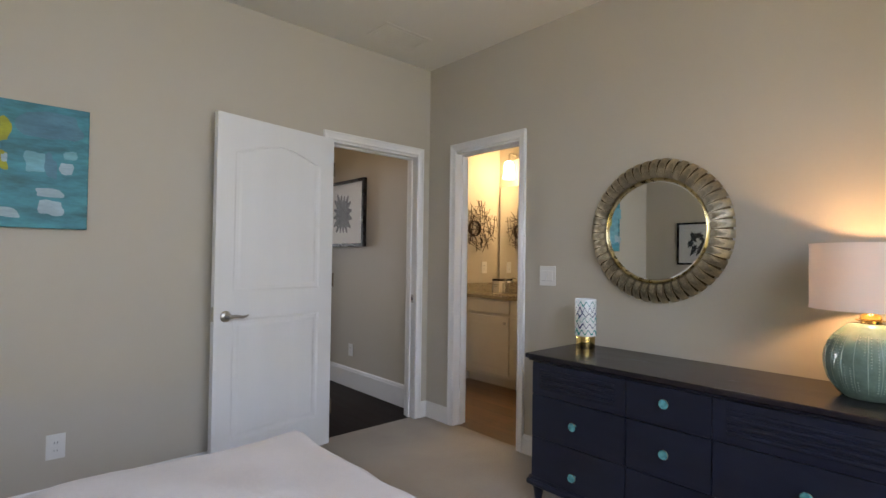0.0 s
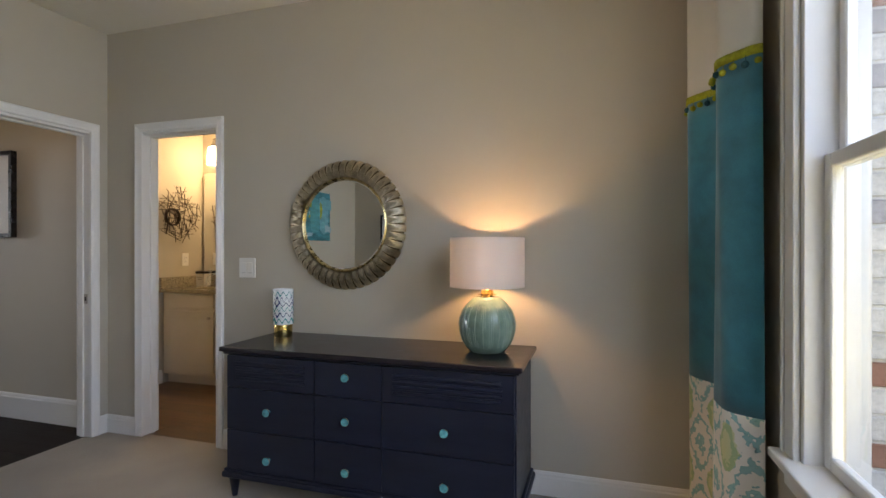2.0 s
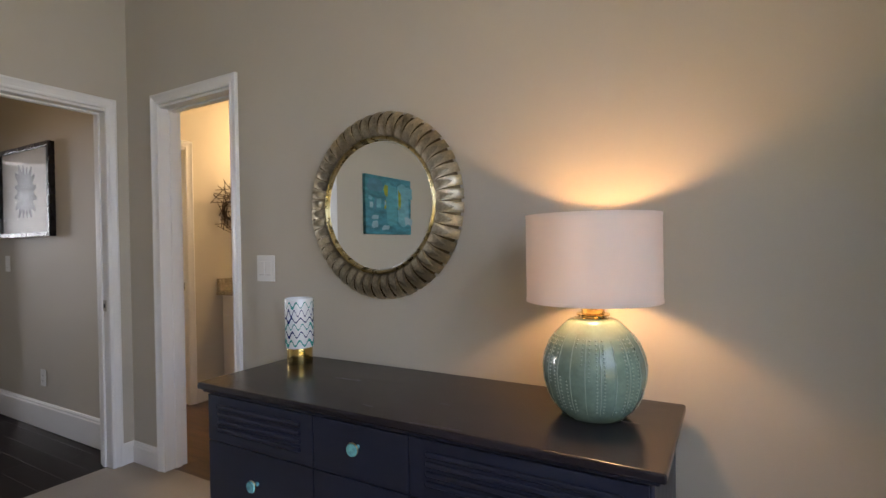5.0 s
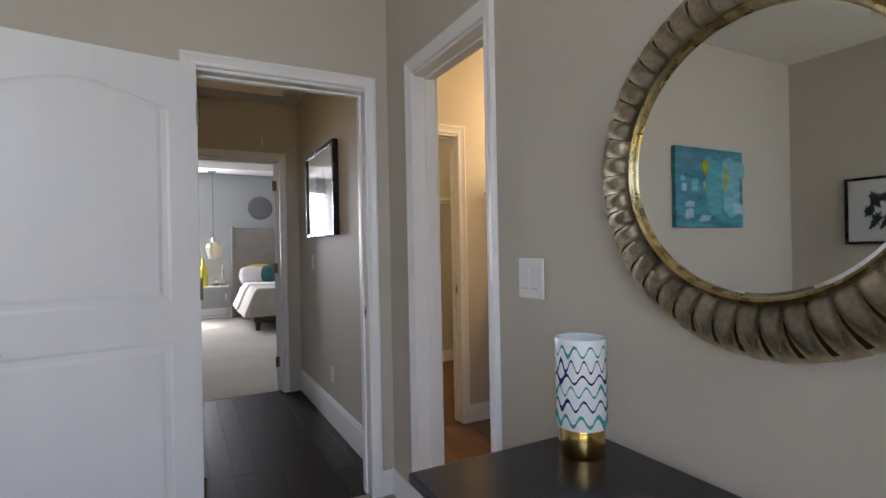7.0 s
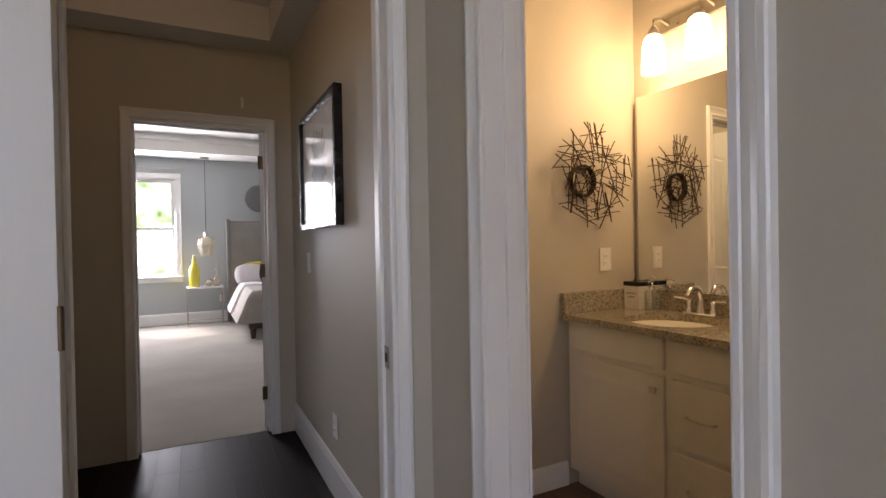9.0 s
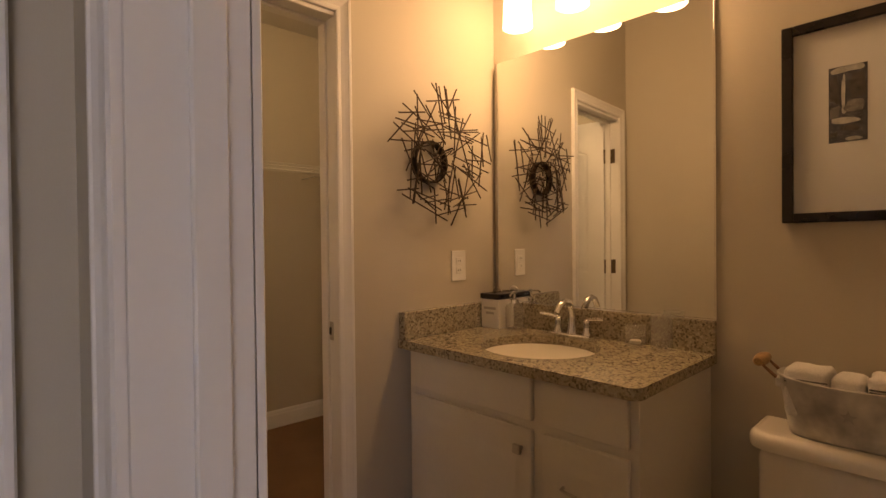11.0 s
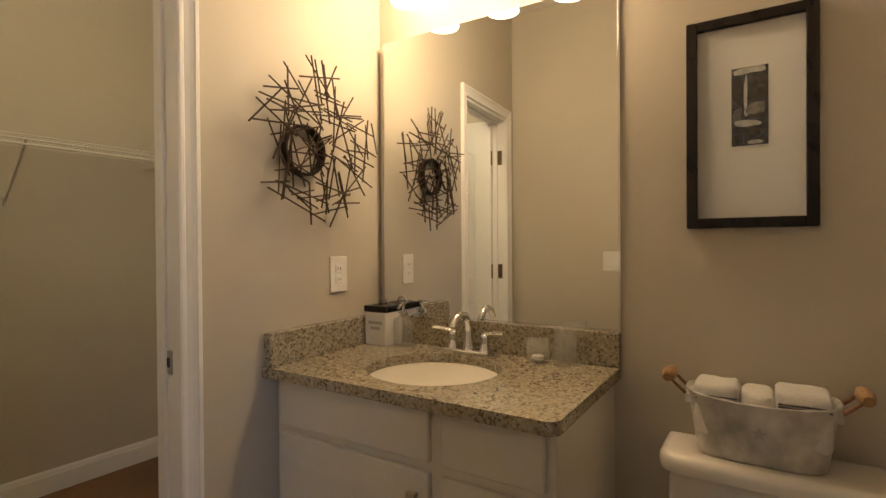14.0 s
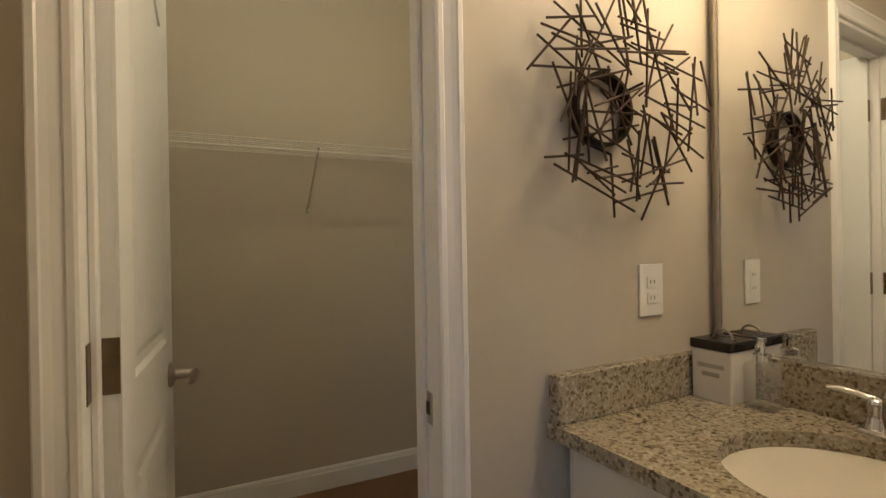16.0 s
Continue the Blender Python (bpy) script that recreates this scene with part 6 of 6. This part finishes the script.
part("tabletop", box((1.925, 10.66, 0.60), (2.475, 10.99, 0.625), 0.004, 2), M_MAT, cs, "pale tabletop")
for x in (1.940, 2.460):
    for y in (10.675, 10.975):
        part("leg", tube(bmesh.new(), [(x, y, 0.003), (x, y, 0.60)], 0.009, 8), M_NICKEL, cs, "thin metal leg")
part("stretcher", tube(bmesh.new(), [(1.940, 10.675, 0.10), (2.460, 10.675, 0.10)], 0.007, 8), M_NICKEL, cs)
def bottle(name, x, y, prof, m, label):
    t = thing(name, (x, y, 0.625), label, "vase")
    part("glass", capped(bmesh.new(), prof, (x, y, 0.625), 24), m, t, "", True)
bottle("glass_bottle", 2.045, 10.80, [(0.075, 0.0), (0.08, 0.02), (0.08, 0.28), (0.065, 0.33), (0.028, 0.38), (0.025, 0.50), (0.03, 0.51)], M_YELLOWGLASS, "tall yellow glass bottle on the console")
bottle("glass_vase", 2.255, 10.78, [(0.04, 0.0), (0.065, 0.04), (0.06, 0.08), (0.03, 0.11), (0.03, 0.13)], M_AMBER, "small amber glass vase on the console")
bottle("glass_vase", 2.375, 10.80, [(0.045, 0.0), (0.07, 0.05), (0.055, 0.10), (0.018, 0.16), (0.014, 0.36), (0.02, 0.37)], M_AMBER, "long-necked glass vase on the console")
pn = thing("pendant_light", (2.225, 10.75, CZ), "faceted amber glass pendant on a thin cord", "pendant light")
part("canopy", capped(bmesh.new(), [(0.07, -0.001), (0.065, -0.03), (0.02, -0.05)], (2.225, 10.75, CZ), 24), M_NICKEL, pn)
part("cord", tube(bmesh.new(), [(2.225, 10.75, CZ - 0.04), (2.225, 10.75, 1.50)], 0.004, 6), M_DARKMETAL, pn)
part("cap", capped(bmesh.new(), [(0.03, 1.44), (0.035, 1.50), (0.02, 1.52)], (2.225, 10.75, 0), 16), M_NICKEL, pn)
part("glass_shade", lathe(bmesh.new(), [(0.035, 1.45), (0.12, 1.40), (0.145, 1.32), (0.11, 1.18), (0.09, 1.13)], (2.225, 10.75, 0), 9), M_AMBER, pn, "faceted amber glass shade")
fr = thing("curtain_rod", (1.6, 10.95, 2.55), "thin metal curtain rod above the far window", "curtain rod")
part("rod", tube(bmesh.new(), [(0.6, 10.96, 2.55), (1.95, 10.96, 2.55)], 0.011, 10), M_NICKEL, fr)
for x in (0.7, 1.88):
    part("bracket", box((x - 0.008, 10.96, 2.54), (x + 0.008, FB1, 2.555)), M_NICKEL, fr)

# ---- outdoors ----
tree_board = bmesh.new()
bx(tree_board, (-14, 26, -0.3), (18, 26.3, 7))
mm, nt_, lk_, pb = nodes_of("glowing_foliage")
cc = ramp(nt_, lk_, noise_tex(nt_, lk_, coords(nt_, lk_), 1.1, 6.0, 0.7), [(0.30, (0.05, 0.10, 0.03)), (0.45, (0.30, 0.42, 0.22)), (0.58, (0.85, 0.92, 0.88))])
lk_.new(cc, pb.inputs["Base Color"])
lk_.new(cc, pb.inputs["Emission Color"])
# the board glows in its own colours, in place of sunlight on trees
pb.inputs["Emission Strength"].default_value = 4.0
setting("backdrop", tree_board, mm, "glowing tree backdrop outside the far window, emission in place of sunlight", "backdrop")
pier = tagged(thing("brick_wall", (2.40, -2.2, -0.3), "whitewashed brick return wall outside the window", "brick wall"), kind="structure")
part("mortar_core", box((2.255, -1.225, -0.3), (2.50, SY - TH, 3.0)), M_MORTAR, pier, "pale mortar")
M_GREYBRICK = mat("lilac_grey_brick", (0.42, 0.40, 0.42), 0.9, var=0.25, vs=14, grain=0.35, gs=70, bump=0.6, bs=60, dist=0.006)
bme = box((-0.006, -0.1, -0.044), (0.012, 0.1, 0.044), 0.004, 1)
brick_me = bpy.data.meshes.new("brick")
bme.to_mesh(brick_me)
bme.free()
brick_me.materials.append(M_BRICK)
red_me, grey_me = brick_me.copy(), brick_me.copy()
red_me.materials[0] = M_REDBRICK
grey_me.materials[0] = M_GREYBRICK
rgb = random.Random(11)
for r in range(29):
    z = -0.2 + r * 0.100
    pick = rgb.random()
    o = new("brick", red_me if pick < (0.3 if z < 0.95 else 0.05) else (grey_me if pick > 0.82 else brick_me))
    o.parent = pier
    o.location = (2.250 - 2.40 + rgb.uniform(-0.002, 0.002), -1.124 - (0.014 if r % 2 else 0.0) + 2.2 + rgb.uniform(-0.004, 0.004), z + 0.3)
    o.rotation_euler = (radians(rgb.uniform(-0.6, 0.6)), 0, radians(rgb.uniform(-0.5, 0.5)))
setting("trim_brick", box((2.19, -1.128, -0.3), (2.254, SY - TH, 2.9), 0.004, 1), M_TRIM, "white painted exterior trim board beside the bricks", "trim")
# flat dark grey panels close the view past the brick pier
setting("wall_dark_side", box((2.27, -3.2, -0.3), (2.50, -1.225, 3.0)), M_DARKPANEL, "dark grey panel beyond the brick pier", "wall")
setting("wall_dark_outer", box((1.2, -3.4, -0.3), (2.255, -3.25, 2.6)), M_DARKPANEL, "dark grey panel across from the window", "wall")

# ---- floor boards ----


def boards(name, x0, x1, y0, y1, w, long, material, label, seed, top=0.0):
    base = setting(name, box((x0, y0, -0.06), (x1, y1, top - 0.006)), M_GROUT, label, "floor")
    rg2 = random.Random(seed)
    cache = {}
    n = int(math.ceil((x1 - x0) / w))
    for k in range(n):
        a, b = x0 + k * w, min(x0 + (k + 1) * w, x1)
        y = y0 - rg2.uniform(0, long * 0.8)
        while y < y1:
            e = y + long
            p, q = max(y, y0), min(e, y1)
            if q - p > 0.02:
                key = (round(b - a, 3), round(q - p, 3))
                if key not in cache:
                    bmx = box((0.0004, 0.0004, -0.006), (key[0] - 0.0004, key[1] - 0.0004, 0.0), 0.0004, 1)
                    me = bpy.data.meshes.new("floor_board")
                    bmx.to_mesh(me)
                    bmx.free()
                    me.materials.append(material)
                    cache[key] = me
                o = new("floor_board", cache[key])
                o.parent = base
                o.location = (a, p, top + rg2.uniform(-0.0002, 0.0002))
            y = e
    return base


boards("floor_hall", HW - 0.02, EX, NY + 0.06, FARY + 0.09, 0.127, 1.2, M_DARKWOOD, "dark espresso hardwood hall floor", 3)
boards("floor_bath", EX + 0.05, BE, 1.1, BN + 0.05, 0.15, 0.9, M_BATHWOOD, "brown wood-look plank bathroom floor", 4)
